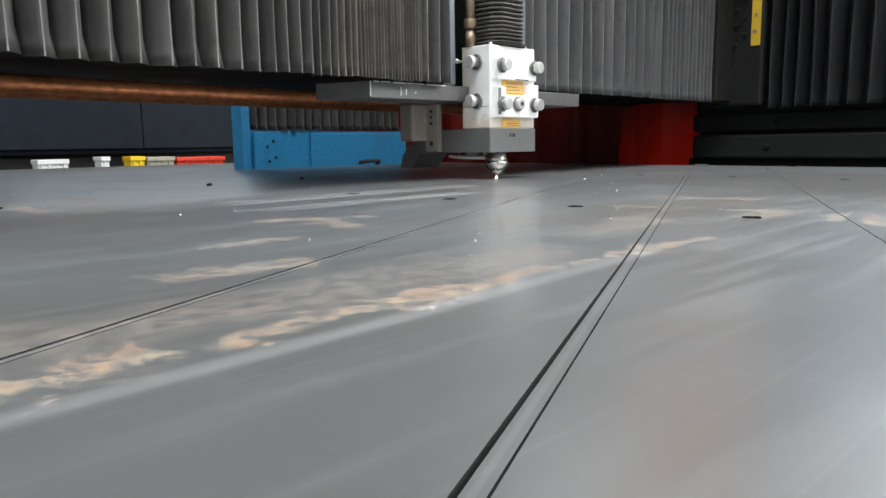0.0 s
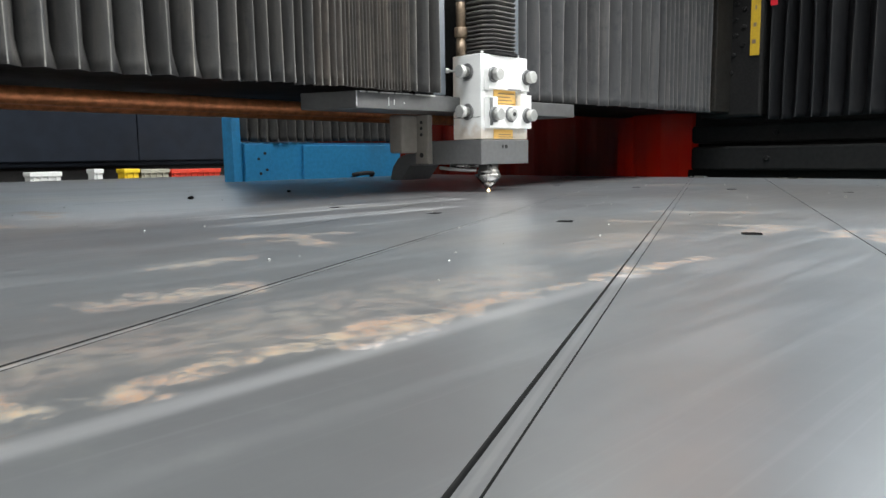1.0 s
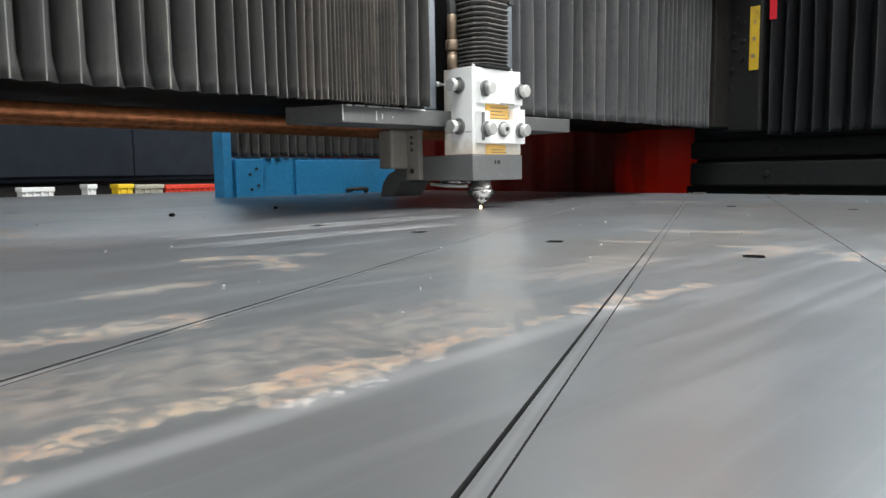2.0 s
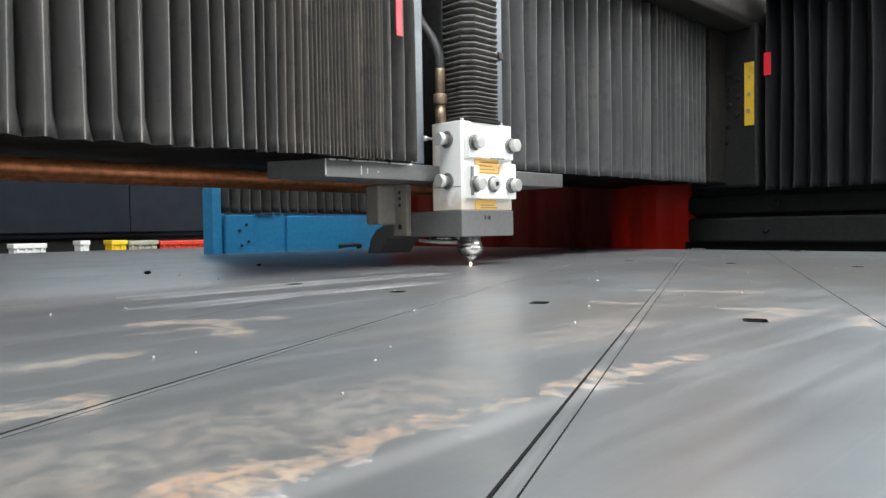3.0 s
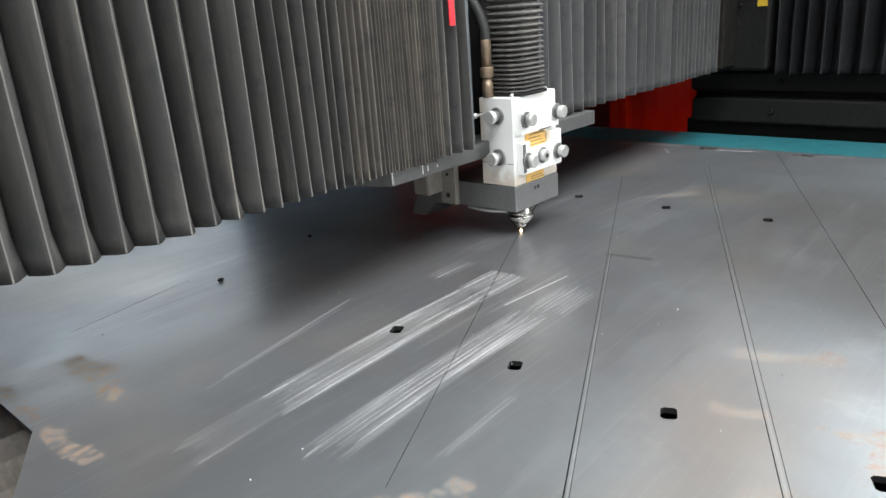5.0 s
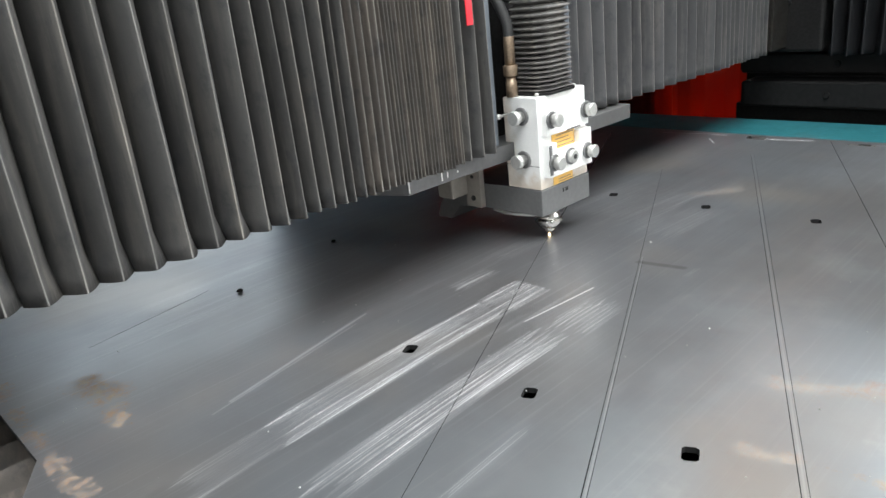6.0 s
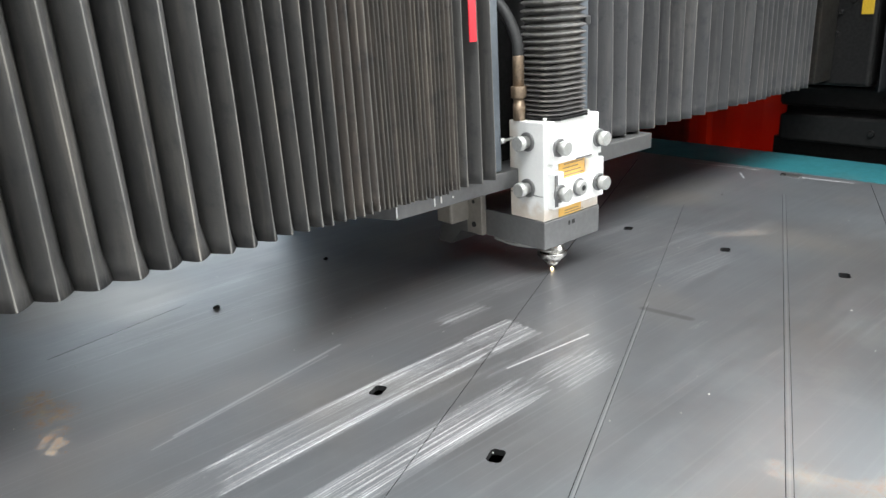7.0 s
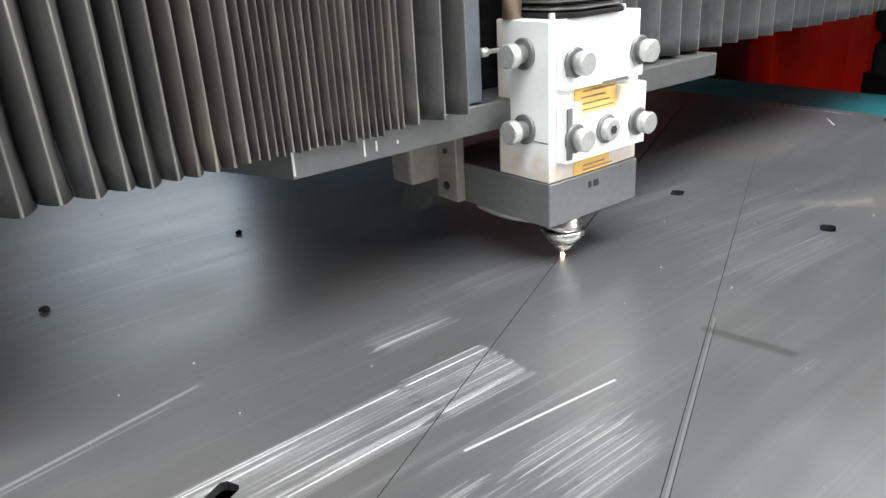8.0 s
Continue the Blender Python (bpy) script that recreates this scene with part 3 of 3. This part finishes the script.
child("top_beam", box(-0.2, -0.035, 0.52, 1.3, 0.72, 0.86, 0.006), M_ORANGE, bridge, "orange painted top beam")
child("end_plate", box(-0.09, -0.036, 0.912, 1.0, 0.163, 0.545, 0.003), M_ENDPLATE, bridge, "grimy end plate, coloured dark for shade")
child("end_block", box(-0.12, 0.045, 1.0, 1.16, 0.15, 0.56, 0.008), M_DARK, bridge, "black end block with screws")
warning = child("warning_label", box(0.012, 0.036, 0.9975, 0.9998, 0.305, 0.462, 0.0005), M_YELLOW_P, bridge, "stained yellow warning label")
for k in range(3):
    part("label_bar", box(0.0165 + 0.003 * k, 0.027, 0.9968, 0.9974, 0.335 + 0.042 * k, 0.345 + 0.042 * k), M_BRASS, warning)
for k, (sx, sz) in enumerate(((-0.025, 0.44), (-0.028, 0.40), (-0.026, 0.36), (-0.03, 0.31), (-0.005, 0.425), (-0.004, 0.38), (-0.006, 0.335), (-0.035, 0.265))):
    child("screw", lathe([(0.006, 0), (0.006, -0.004), (0.004, -0.006)], (sx, 1.0, sz), "y", 10), M_DARK, bridge)

left_cover = thing("left_bellows", (-0.04, -0.6, 0.155), "dark grey pleated bellows along the gantry", "bellows cover", "gantry bellows")
edges = [-0.103]
for p in [0.023] * 3 + [0.0062] * 20:
    edges.append(edges[-1] - p)
p = 0.0085
while edges[-1] > -2.1:
    p = min(p * 1.1, 0.033)
    edges.append(edges[-1] - p)
pleats(left_cover, edges, fold_depth(0.036), 0.157, 0.82, 0.004, tight=M_BELLOWS_T)
for o in left_cover.children:
    o.matrix_parent_inverse = left_cover.matrix_world.inverted()
tag = child("marker_tag", box(0.0045, 0.0062, -0.152, -0.1405, 0.333, 0.405, 0.0004), M_RED, left_cover, "small red marker tag")

right_cover = thing("right_bellows", (-0.06, 0.5, 0.155), "grey pleated bellows along the gantry", "bellows cover", "gantry bellows")
edges = [0.118]
while edges[-1] < 0.62:
    edges.append(edges[-1] + 0.04)
while edges[-1] < 0.89:
    edges.append(edges[-1] + 0.021)
pleats(right_cover, edges, fold_depth(0.03), 0.16, 0.545, -0.034, rng=random.Random(2), material=M_BELLOWS_R)
for o in right_cover.children:
    o.matrix_parent_inverse = right_cover.matrix_world.inverted()

side_cover = thing("side_bellows", (0.9, 1.02, 0.14), "grey pleated bellows along the side rail, coloured dark for shade", "bellows cover", "gantry bellows")
edges = [0.05]
for p in [0.033] * 4:
    edges.append(edges[-1] + p)
while edges[-1] < 2.6:
    edges.append(edges[-1] + 0.047)
pleats(side_cover, edges, fold_depth(0.04), 0.142, 0.615, -1.0, along="x", rng=random.Random(3), material=M_BELLOWS_SHADE)
for o in side_cover.children:
    o.matrix_parent_inverse = side_cover.matrix_world.inverted()
child("lid", box(0.05, 2.6, 0.95, 1.12, 0.617, 0.66, 0.004), M_BLUE, side_cover, "blue painted lid")
child("marker_tag", box(0.060, 0.077, 0.9975, 0.9995, 0.423, 0.478, 0.0004), M_RED, side_cover, "small red marker tag")

# ================= cutting head =================
head = thing("laser_head", (0, 0, 0.0), "silver laser cutting head with bolts and yellow stickers", "cutting head")


def bolt(at, axis, sign, radius=0.0085, length=0.02, name="bolt"):
    """A bolt with washer, shank and domed round head."""
    s = sign
    prof = [(radius * 0.8, 0), (radius * 0.8, s * (length - 0.009)), (radius * 1.02, s * (length - 0.009)),
            (radius * 1.05, s * (length - 0.008)), (radius * 1.05, s * (length - 0.0012)), (radius * 0.92, s * length)]
    ob = part(name, lathe(prof, at, axis, 20), M_BOLT, head, "round-headed zinc bolt")
    part("washer", lathe([(radius * 1.2, 0), (radius * 1.35, s * 0.0006), (radius * 1.35, s * 0.0022), (radius * 1.2, s * 0.0027)], at, axis, 20), M_GREY, ob)
    return ob


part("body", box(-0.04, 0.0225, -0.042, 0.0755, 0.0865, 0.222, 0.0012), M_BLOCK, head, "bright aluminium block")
part("lower_block", box(-0.14, 0.0235, -0.0425, 0.078, 0.0455, 0.086, 0.0015), M_GREY, head, "grey lower block")
part("seam", box(-0.0405, -0.0005, -0.0424, -0.0415, 0.1985, 0.1992), M_BLACK, head)
part("seam", box(-0.0405, 0.021, -0.0424, -0.0415, 0.1215, 0.1222), M_BLACK, head)
# clamp plates on the front
part("tab", box(0.0332, 0.0352, -0.0335, -0.0275, 0.178, 0.1975, 0.0006), M_GREY, head)
part("tab", box(0.0342, 0.0362, -0.0338, -0.0278, 0.108, 0.152, 0.0006), M_GREY, head)
part("clamp_plate", box(0.0228, 0.033, -0.034, 0.068, 0.166, 0.2, 0.001), M_HEAD, head, "upper clamp plate")
part("clamp_plate", prism([(-0.034, 0.104), (0.073, 0.104), (0.073, 0.16), (0.044, 0.16), (0.044, 0.141), (-0.014, 0.141), (-0.014, 0.154), (-0.034, 0.154)], 0.0228, 0.034, 0.001, axis="x"), M_HEAD, head, "lower clamp plate")
sticker_a = part("sticker", box(0.0226, 0.0236, -0.012, 0.043, 0.135, 0.1662), M_YELLOW, head, "yellow warning sticker")
sticker_b = part("sticker", box(0.0226, 0.0232, -0.012, 0.036, 0.0872, 0.1025), M_YELLOW, head, "yellow warning sticker")
for k in range(4):
    part("print_bar", box(0.0237, 0.0239, -0.004 + 0.002 * (k % 2), 0.04 - 0.006 * (k % 3), 0.1435 + k * 0.0054, 0.145 + k * 0.0054), M_BRASS, sticker_a)
for k in range(2):
    part("print_bar", box(0.0233, 0.0235, 0.0, 0.04 - 0.01 * k, 0.0895 + k * 0.004, 0.0908 + k * 0.004), M_BRASS, sticker_b)
part("print_bar", box(0.0332, 0.0334, 0.012, 0.046, 0.1655, 0.168), M_GREY, head)
part("print_bar", box(0.0236, 0.0238, 0.008, 0.012, 0.0715, 0.0775), M_BLACK, head)
part("print_bar", box(0.0236, 0.0238, 0.015, 0.022, 0.0715, 0.0775), M_BLACK, head)
for y, z, x in ((-0.0235, 0.1885, 0.033), (0.0605, 0.1885, 0.033), (-0.0235, 0.1255, 0.034), (0.0605, 0.1255, 0.034)):
    bolt((x, y, z), "x", 1, 0.0094, 0.016)
bolt((0.034, 0.017, 0.1265), "x", 1, 0.0095, 0.009, "centre_bolt")
part("socket", lathe([(0.004, 0), (0.004, 0.0008)], (0.0431, 0.017, 0.1265), "x", 6), M_BLACK, head)
for z in (0.195, 0.131):
    bolt((-0.006, -0.042, z), "y", -1, 0.0098, 0.021)
part("nipple", lathe([(0.002, 0), (0.002, -0.02), (0.004, -0.021), (0.004, -0.026), (0.002, -0.028)], (-0.03, -0.042, 0.1975), "y", 12), M_BOLT, head, "small grease nipple")
for y, z in ((-0.03, 0.222), (0.06, 0.222)):
    part("cap_screw", lathe([(0.003, 0), (0.003, 0.004), (0.0022, 0.005)], (0.014, y, z), "z", 12), M_BOLT, head)
# bracket behind the block
part("bracket", box(-0.122, -0.09, -0.0535, -0.0428, 0.047, 0.1305, 0.0012), M_BEIGE, head, "drilled grey bracket")
for y, z in ((0.118, 0), (0.108, 0), (0.097, 0), (0.062, 1)):
    part("hole", lathe([(0.0028 + 0.0015 * z, 0), (0.0028 + 0.0015 * z, -0.0012)], (-0.106, -0.0536, y), "y", 12), M_BLACK, head)
part("side_block", box(-0.152, -0.118, -0.088, -0.03, 0.066, 0.131, 0.004), M_BEIGE, head, "dusty beige side block")
part("gusset", prism([(-0.118, 0.0655), (-0.15, 0.0655), (-0.172, 0.058), (-0.188, 0.042), (-0.196, 0.018), (-0.165, 0.018), (-0.14, 0.044), (-0.118, 0.0455)], -0.05, 0.02, 0.001, axis="y"), M_GREY, head, "curved grey gusset")
# nozzle
part("nozzle_holder", lathe([(0.0165, 0.0455), (0.0165, 0.037), (0.0185, 0.0355), (0.0185, 0.031), (0.017, 0.03)], (0, 0, 0), "z", 28), M_STEEL, head, "shiny nozzle holder")
part("nozzle_ring", lathe([(0.0205, 0.0298), (0.0215, 0.0288), (0.0215, 0.0245), (0.0195, 0.0225), (0.0185, 0.0205), (0.0135, 0.0155)], (0, 0, 0), "z", 32), M_STEEL, head, "knurled nozzle ring")
part("nozzle", lathe([(0.0115, 0.0153), (0.0115, 0.0125), (0.0085, 0.0095), (0.0052, 0.006), (0.0028, 0.004)], (0, 0, 0), "z", 24), M_STEEL, head, "shiny nozzle tip")
part("sensor_plate", lathe([(0.026, 0.0455), (0.026, 0.0405), (0.022, 0.0395)], (-0.055, 0.0, 0), "z", 28), M_STEEL, head)
part("sensor_arm", tube([(-0.085, -0.03, 0.04), (-0.05, -0.028, 0.037), (-0.015, -0.014, 0.036)], 0.0032, 8), M_BOLT, head)
tagged(link("spark", lathe([(0.0011, 0.0002), (0.0022, 0.0012), (0.0008, 0.0034)], (0, 0, 0), "z", 10), M_SPARK), "glowing spark under the nozzle", "spark")

# vertical pleated sleeve over the head
sleeve = thing("vertical_bellows", (-0.008, 0.014, 0.222), "black octagonal pleated sleeve above the head", "bellows cover")
z = 0.226
k = 0
rng = random.Random(5)


def octagon(hx, hy, c):
    return [(hx, hy - c), (hx - c, hy), (-hx + c, hy), (-hx, hy - c), (-hx, -hy + c), (-hx + c, -hy), (hx - c, -hy), (hx, -hy + c)]


flange = prism(octagon(0.037, 0.043, 0.014), 0.0005, 0.0045, 0.0008)
part("flange", flange, M_DARK, sleeve)
while z < 0.72:
    pitch = 0.0062 + 0.0042 * min(1, max(0, (z - 0.24) / 0.12))
    own = bmesh.new()
    rings = []
    for f, out in ((0.0, 0.0), (0.42, 1.0), (0.58, 1.0), (1.0, 0.0)):
        hx, hy, c = 0.0265 + 0.009 * out, 0.0325 + 0.009 * out, 0.011 + 0.005 * out
        dz = z - 0.222 + f * pitch
        rings.append([own.verts.new((a, b, dz + rng.uniform(-0.0004, 0.0004))) for a, b in octagon(hx, hy, c)])
    for p, q in zip(rings, rings[1:]):
        for i in range(8):
            own.faces.new((p[i], p[(i + 1) % 8], q[(i + 1) % 8], q[i]))
    bmesh.ops.recalc_face_normals(own, faces=own.faces[:])
    part("pleat", own, M_BELLOWS_Z, sleeve)
    z += pitch

# gas hose with fitting
hose = thing("gas_hose", (-0.026, -0.046, 0.222), "black gas hose with a worn brass fitting", "hose")
part("fitting", lathe([(0.0085, 0), (0.0085, 0.022), (0.0075, 0.0225), (0.0075, 0.03)], (0, 0.01, 0), "z", 20), M_BRASS, hose, "worn brass fitting")
part("nut", lathe([(0.0105, 0.03), (0.0112, 0.031), (0.0112, 0.0445), (0.0105, 0.0455)], (0, 0.01, 0), "z", 6), M_BRASS, hose, "brass hexagon nut")
part("ferrule", lathe([(0.0078, 0.0455), (0.0078, 0.085), (0.007, 0.086)], (0, 0.01, 0), "z", 20), M_BRASS, hose, "copper-brown ferrule")
part("pipe", tube([(0, 0.01, 0.085), (-0.001, 0.009, 0.105), (-0.012, 0.004, 0.135), (-0.03, -0.004, 0.165), (-0.045, -0.004, 0.21), (-0.05, 0.0, 0.35)], 0.0075, 12), M_HOSE, hose)

# carriage that holds the head
carriage = thing("head_carriage", (-0.06, 0, 0.131), "grey steel carriage behind the cutting head", "carriage")
child("shelf", prism([(-0.024, -0.257), (-0.024, 0.279), (-0.11, 0.279), (-0.11, -0.295)], 0.131, 0.156, 0.0015), M_BEAM, carriage, "scuffed grey steel shelf")
child("back_plate", box(-0.085, -0.072, -0.1, 0.118, 0.157, 0.8), M_DARK, carriage)
child("side_plate", box(-0.071, -0.026, -0.1, -0.072, 0.157, 0.8, 0.002), M_PLATE, carriage, "blue-grey side plate")
child("side_plate", box(-0.071, -0.03, 0.086, 0.117, 0.157, 0.8, 0.002), M_PLATE, carriage, "blue-grey side plate")
child("edge_strip", box(-0.0298, -0.027, 0.088, 0.0925, 0.158, 0.8), M_STEEL, carriage, "bright steel edge strip")
child("clip", box(-0.03, -0.012, 0.088, 0.1, 0.338, 0.351, 0.002), M_BLACK, carriage, "small black clip")
rng = random.Random(21)
y = -0.25
while y < -0.1:
    long = rng.uniform(0.006, 0.03)
    child("worn_edge", box(-0.0246, -0.0234, y, y + long, 0.1548 - rng.uniform(0, 0.0012), 0.1563), M_WORN, carriage, "bare bright metal along the rubbed edge")
    y += long + rng.uniform(0.0, 0.008)
child("worn_edge", box(-0.0246, -0.0234, -0.2574, -0.2556, 0.134, 0.1556), M_WORN, carriage, "bare bright metal along the rubbed edge")
for k, y in enumerate((-0.197, -0.186, -0.166)):
    child("scuff", box(-0.0238, -0.0232, y, y + 0.0016, 0.136 + 0.002 * k, 0.149 - 0.003 * k), M_WHITE, carriage, "white scratch")

# ================= behind the machine =================
for px, py, pz0, pz1 in ((-0.16, 1.04, 0.01, 0.075), (-0.19, 1.1, 0.085, 0.135)):
    rail = thing("side_rail", (px, py, pz0), "dark grey painted machine rail", "rail", "machine rails")
    child("beam", box(px, 2.6, py, py + 0.25, pz0, pz1, 0.006), M_GREYBEAM, rail)
    child("end_cap", box(px - 0.006, px - 0.0005, py + 0.01, py + 0.24, pz0 + 0.005, pz1 - 0.005, 0.002), M_DARK, rail)
    for k in range(8):
        child("bolt_head", lathe([(0.008, 0), (0.008, -0.004), (0.006, -0.006)], (0.05 + 0.3 * k, py, (pz0 + pz1) / 2), "y", 8), M_DARK, rail)
# boxes added round the rails to stop lamp light showing through gaps
tagged(link("rail_support", box(-0.19, 2.6, 1.08, 1.3, zf, 0.01), M_DARK), "black box added under the rails to close the gap", "machine frame")
tagged(link("rail_support", box(-0.19, 2.6, 1.12, 1.3, 0.135, 0.62), M_DARK), "black box added above the rails to block light", "machine frame")

# added filler: the gap's darkness as a near-black solid
tagged(link("rail_support", box(-0.2, -0.161, 1.156, 1.28, 0.0105, 0.0845, bm=box(-0.16, 2.6, 1.12, 1.28, 0.0755, 0.0845)), M_SHADE_BLACK), "black filler added for the dark gap between the rails", "machine frame")
# added plate, blocks the north lamp behind the rails
tagged(link("rail_support", box(-0.194, 2.6, 1.36, 1.4, zf, 0.62), M_DARK), "black plate added behind the rails to block light", "machine frame")

curtain = bmesh.new()
pts = []
for k in range(96):
    x = -2.25 + k * 0.0187
    pts.append((x, 1.215 + 0.016 * math.sin(k * 0.7) + 0.012 * math.sin(k * 0.31 + 1)))
pts += [(-0.44, 1.19), (-0.41, 1.14), (-0.375, 1.105), (-0.33, 1.09), (-0.29, 1.1), (-0.25, 1.135), (-0.215, 1.15)]
pts += [(-0.196, 1.15)]
prism(pts + [(x, y + 0.003) for x, y in pts[::-1]], zf, 0.5, 0, curtain)
tagged(link("red_curtain", curtain, M_CURTAIN), "red translucent plastic safety curtain", "curtain", "safety curtains")
# unseen layers added to hold back light behind the curtain's left part
for back in (1.27, 1.3, 1.33):
    layer = bmesh.new()
    pts = [(-2.25 + k * 0.0187, back + 0.014 * math.sin(k * 0.6 + back * 30)) for k in range(99)]
    prism(pts + [(x, y + 0.003) for x, y in pts[::-1]], zf, 0.5, 0, layer)
    tagged(link("red_curtain", layer, M_CURTAIN), "unseen red curtain layer added to dim the one in front", "curtain", "safety curtains")

cabinet = thing("blue_cabinet", (-1.2, 0.6, zf), "bright blue painted machine cabinet", "machine cabinet")
child("body", box(-1.02, -0.96, 0.07, 0.64, zf, 0.105, 0.004), M_BLUE, cabinet)
child("post", box(-1.0, -0.945, 0.045, 0.07, zf, 0.172, 0.003), M_BLUE, cabinet)
panel = child("panel", box(-0.958, -0.945, 0.08, 0.16, zf, 0.1, 0.002), M_BLUE, cabinet)
child("panel", box(-0.958, -0.949, 0.268, 0.636, zf, 0.098, 0.002), M_BLUE, cabinet)
for y, z in ((0.12, 0.06), (0.145, 0.03), (0.125, 0.02), (0.14, 0.075)):
    part("rivet", lathe([(0.004, 0), (0.004, 0.003)], (-0.9455, y, z), "x", 8), M_BLACK, panel)
child("handle", tube([(-0.944, 0.44, 0.008), (-0.925, 0.45, 0.012), (-0.925, 0.5, 0.012), (-0.944, 0.51, 0.004)], 0.006, 8), M_BLACK, cabinet, "black handle")
back_cover = thing("back_bellows", (-1.0, 0.6, 0.105), "dark pleated cover on the blue cabinet", "bellows cover")
edges = [0.08 + 0.03 * k for k in range(19)]
pleats(back_cover, edges, fold_depth(0.026), 0.108, 0.4, -0.95, rng=random.Random(7), material=M_BELLOWS)
for o in back_cover.children:
    o.matrix_parent_inverse = back_cover.matrix_world.inverted()

# dark tank and stacked crates far behind
tank = thing("dark_cabinet", (-3.8, -0.5, 0.03), "large blue-black steel cabinet on a plinth", "cabinet")
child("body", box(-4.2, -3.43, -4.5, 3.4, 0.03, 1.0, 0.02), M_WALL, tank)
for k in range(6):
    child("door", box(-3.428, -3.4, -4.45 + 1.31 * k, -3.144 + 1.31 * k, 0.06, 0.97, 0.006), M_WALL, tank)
tagged(link("cabinet_plinth", box(-4.1, -3.5, -4.4, 3.3, zf, 0.03), M_DARK), "black steel plinth under the large cabinet", "plinth")


def crate(x, y, w, z, h, material, label):
    c = thing("crate", (x, y, zf), label, "crate", "crates in the background")
    child("body", box(x + 0.02, x + 0.1, y, y + w, zf, z - 0.02), material, c)
    child("rim", box(x + 0.01, x + 0.11, y - 0.004, y + w + 0.004, z - 0.02, z, 0.003), material, c)
    for j in range(int(w / 0.03)):
        child("rib", box(x + 0.1, x + 0.108, y + 0.01 + j * 0.03, y + 0.018 + j * 0.03, zf + 0.05, z - 0.02), material, c)


crate(-2.7, 0.392, 0.065, 0.024, 0.1, M_CRATE_Y, "yellow plastic crate standing on the floor")
crate(-2.7, 0.47, 0.13, 0.02, 0.1, M_CRATE_G, "grey-green ribbed plastic crate")
crate(-2.7, 0.615, 0.25, 0.016, 0.1, M_CRATE_R, "red ribbed plastic crate")
crate(-2.7, 0.26, 0.035, 0.026, 0.1, M_WHITE, "small white plastic crate")
crate(-2.7, 0.0, 0.12, 0.018, 0.1, M_WHITE, "low white plastic crate")

# ================= small loose bits on the sheet =================
rng = random.Random(11)
bits = bmesh.new()
for k in range(130):
    x, y = rng.uniform(-0.7, 0.6), rng.uniform(-0.72, 0.6)
    r = rng.choice((0.0005, 0.0006, 0.0008, 0.001))
    m = pose(x, y, r * 0.55, rng.uniform(0, 40), rng.uniform(0, 40), rng.uniform(0, 360)) @ Matrix.Diagonal((r * rng.uniform(0.8, 1.6), r, r * 0.75, 1))
    bmesh.ops.create_icosphere(bits, subdivisions=1, radius=1.0, matrix=m)
tagged(link("dross_beads", bits, M_BOLT), "tiny shiny beads of dross scattered on the sheet", "dross", kind="stuff")


def chip(name, x, y, r, material, label):
    own = bmesh.new()
    bmesh.ops.create_icosphere(own, subdivisions=2, radius=1.0, matrix=pose(x, y, r * 0.7) @ Matrix.Diagonal((r, r * 1.3, r * 0.75, 1)))
    for v in own.verts:
        v.co += Vector((noise.noise(v.co * 300), noise.noise(v.co * 300 + Vector((5, 0, 0))), 0)) * r * 0.35
    tagged(link(name, own, material), label, "slag")


chip("slag_crumb", -0.245, -0.41, 0.0036, M_DARK, "small dark slag crumb on the sheet")
chip("slag_crumb", -0.3, -0.2, 0.003, M_DARK, "small dark slag crumb on the sheet")
tagged(link("steel_offcut", box(-0.005, 0.035, 0.72, 0.733, 0.0, 0.004, 0.001), M_STEEL), "short bright steel offcut at the sheet's edge", "offcut")
tagged(link("steel_offcut", box(0.2, 0.25, 0.725, 0.732, 0.0, 0.002, 0.0008), M_STEEL), "short bright steel offcut at the sheet's edge", "offcut")
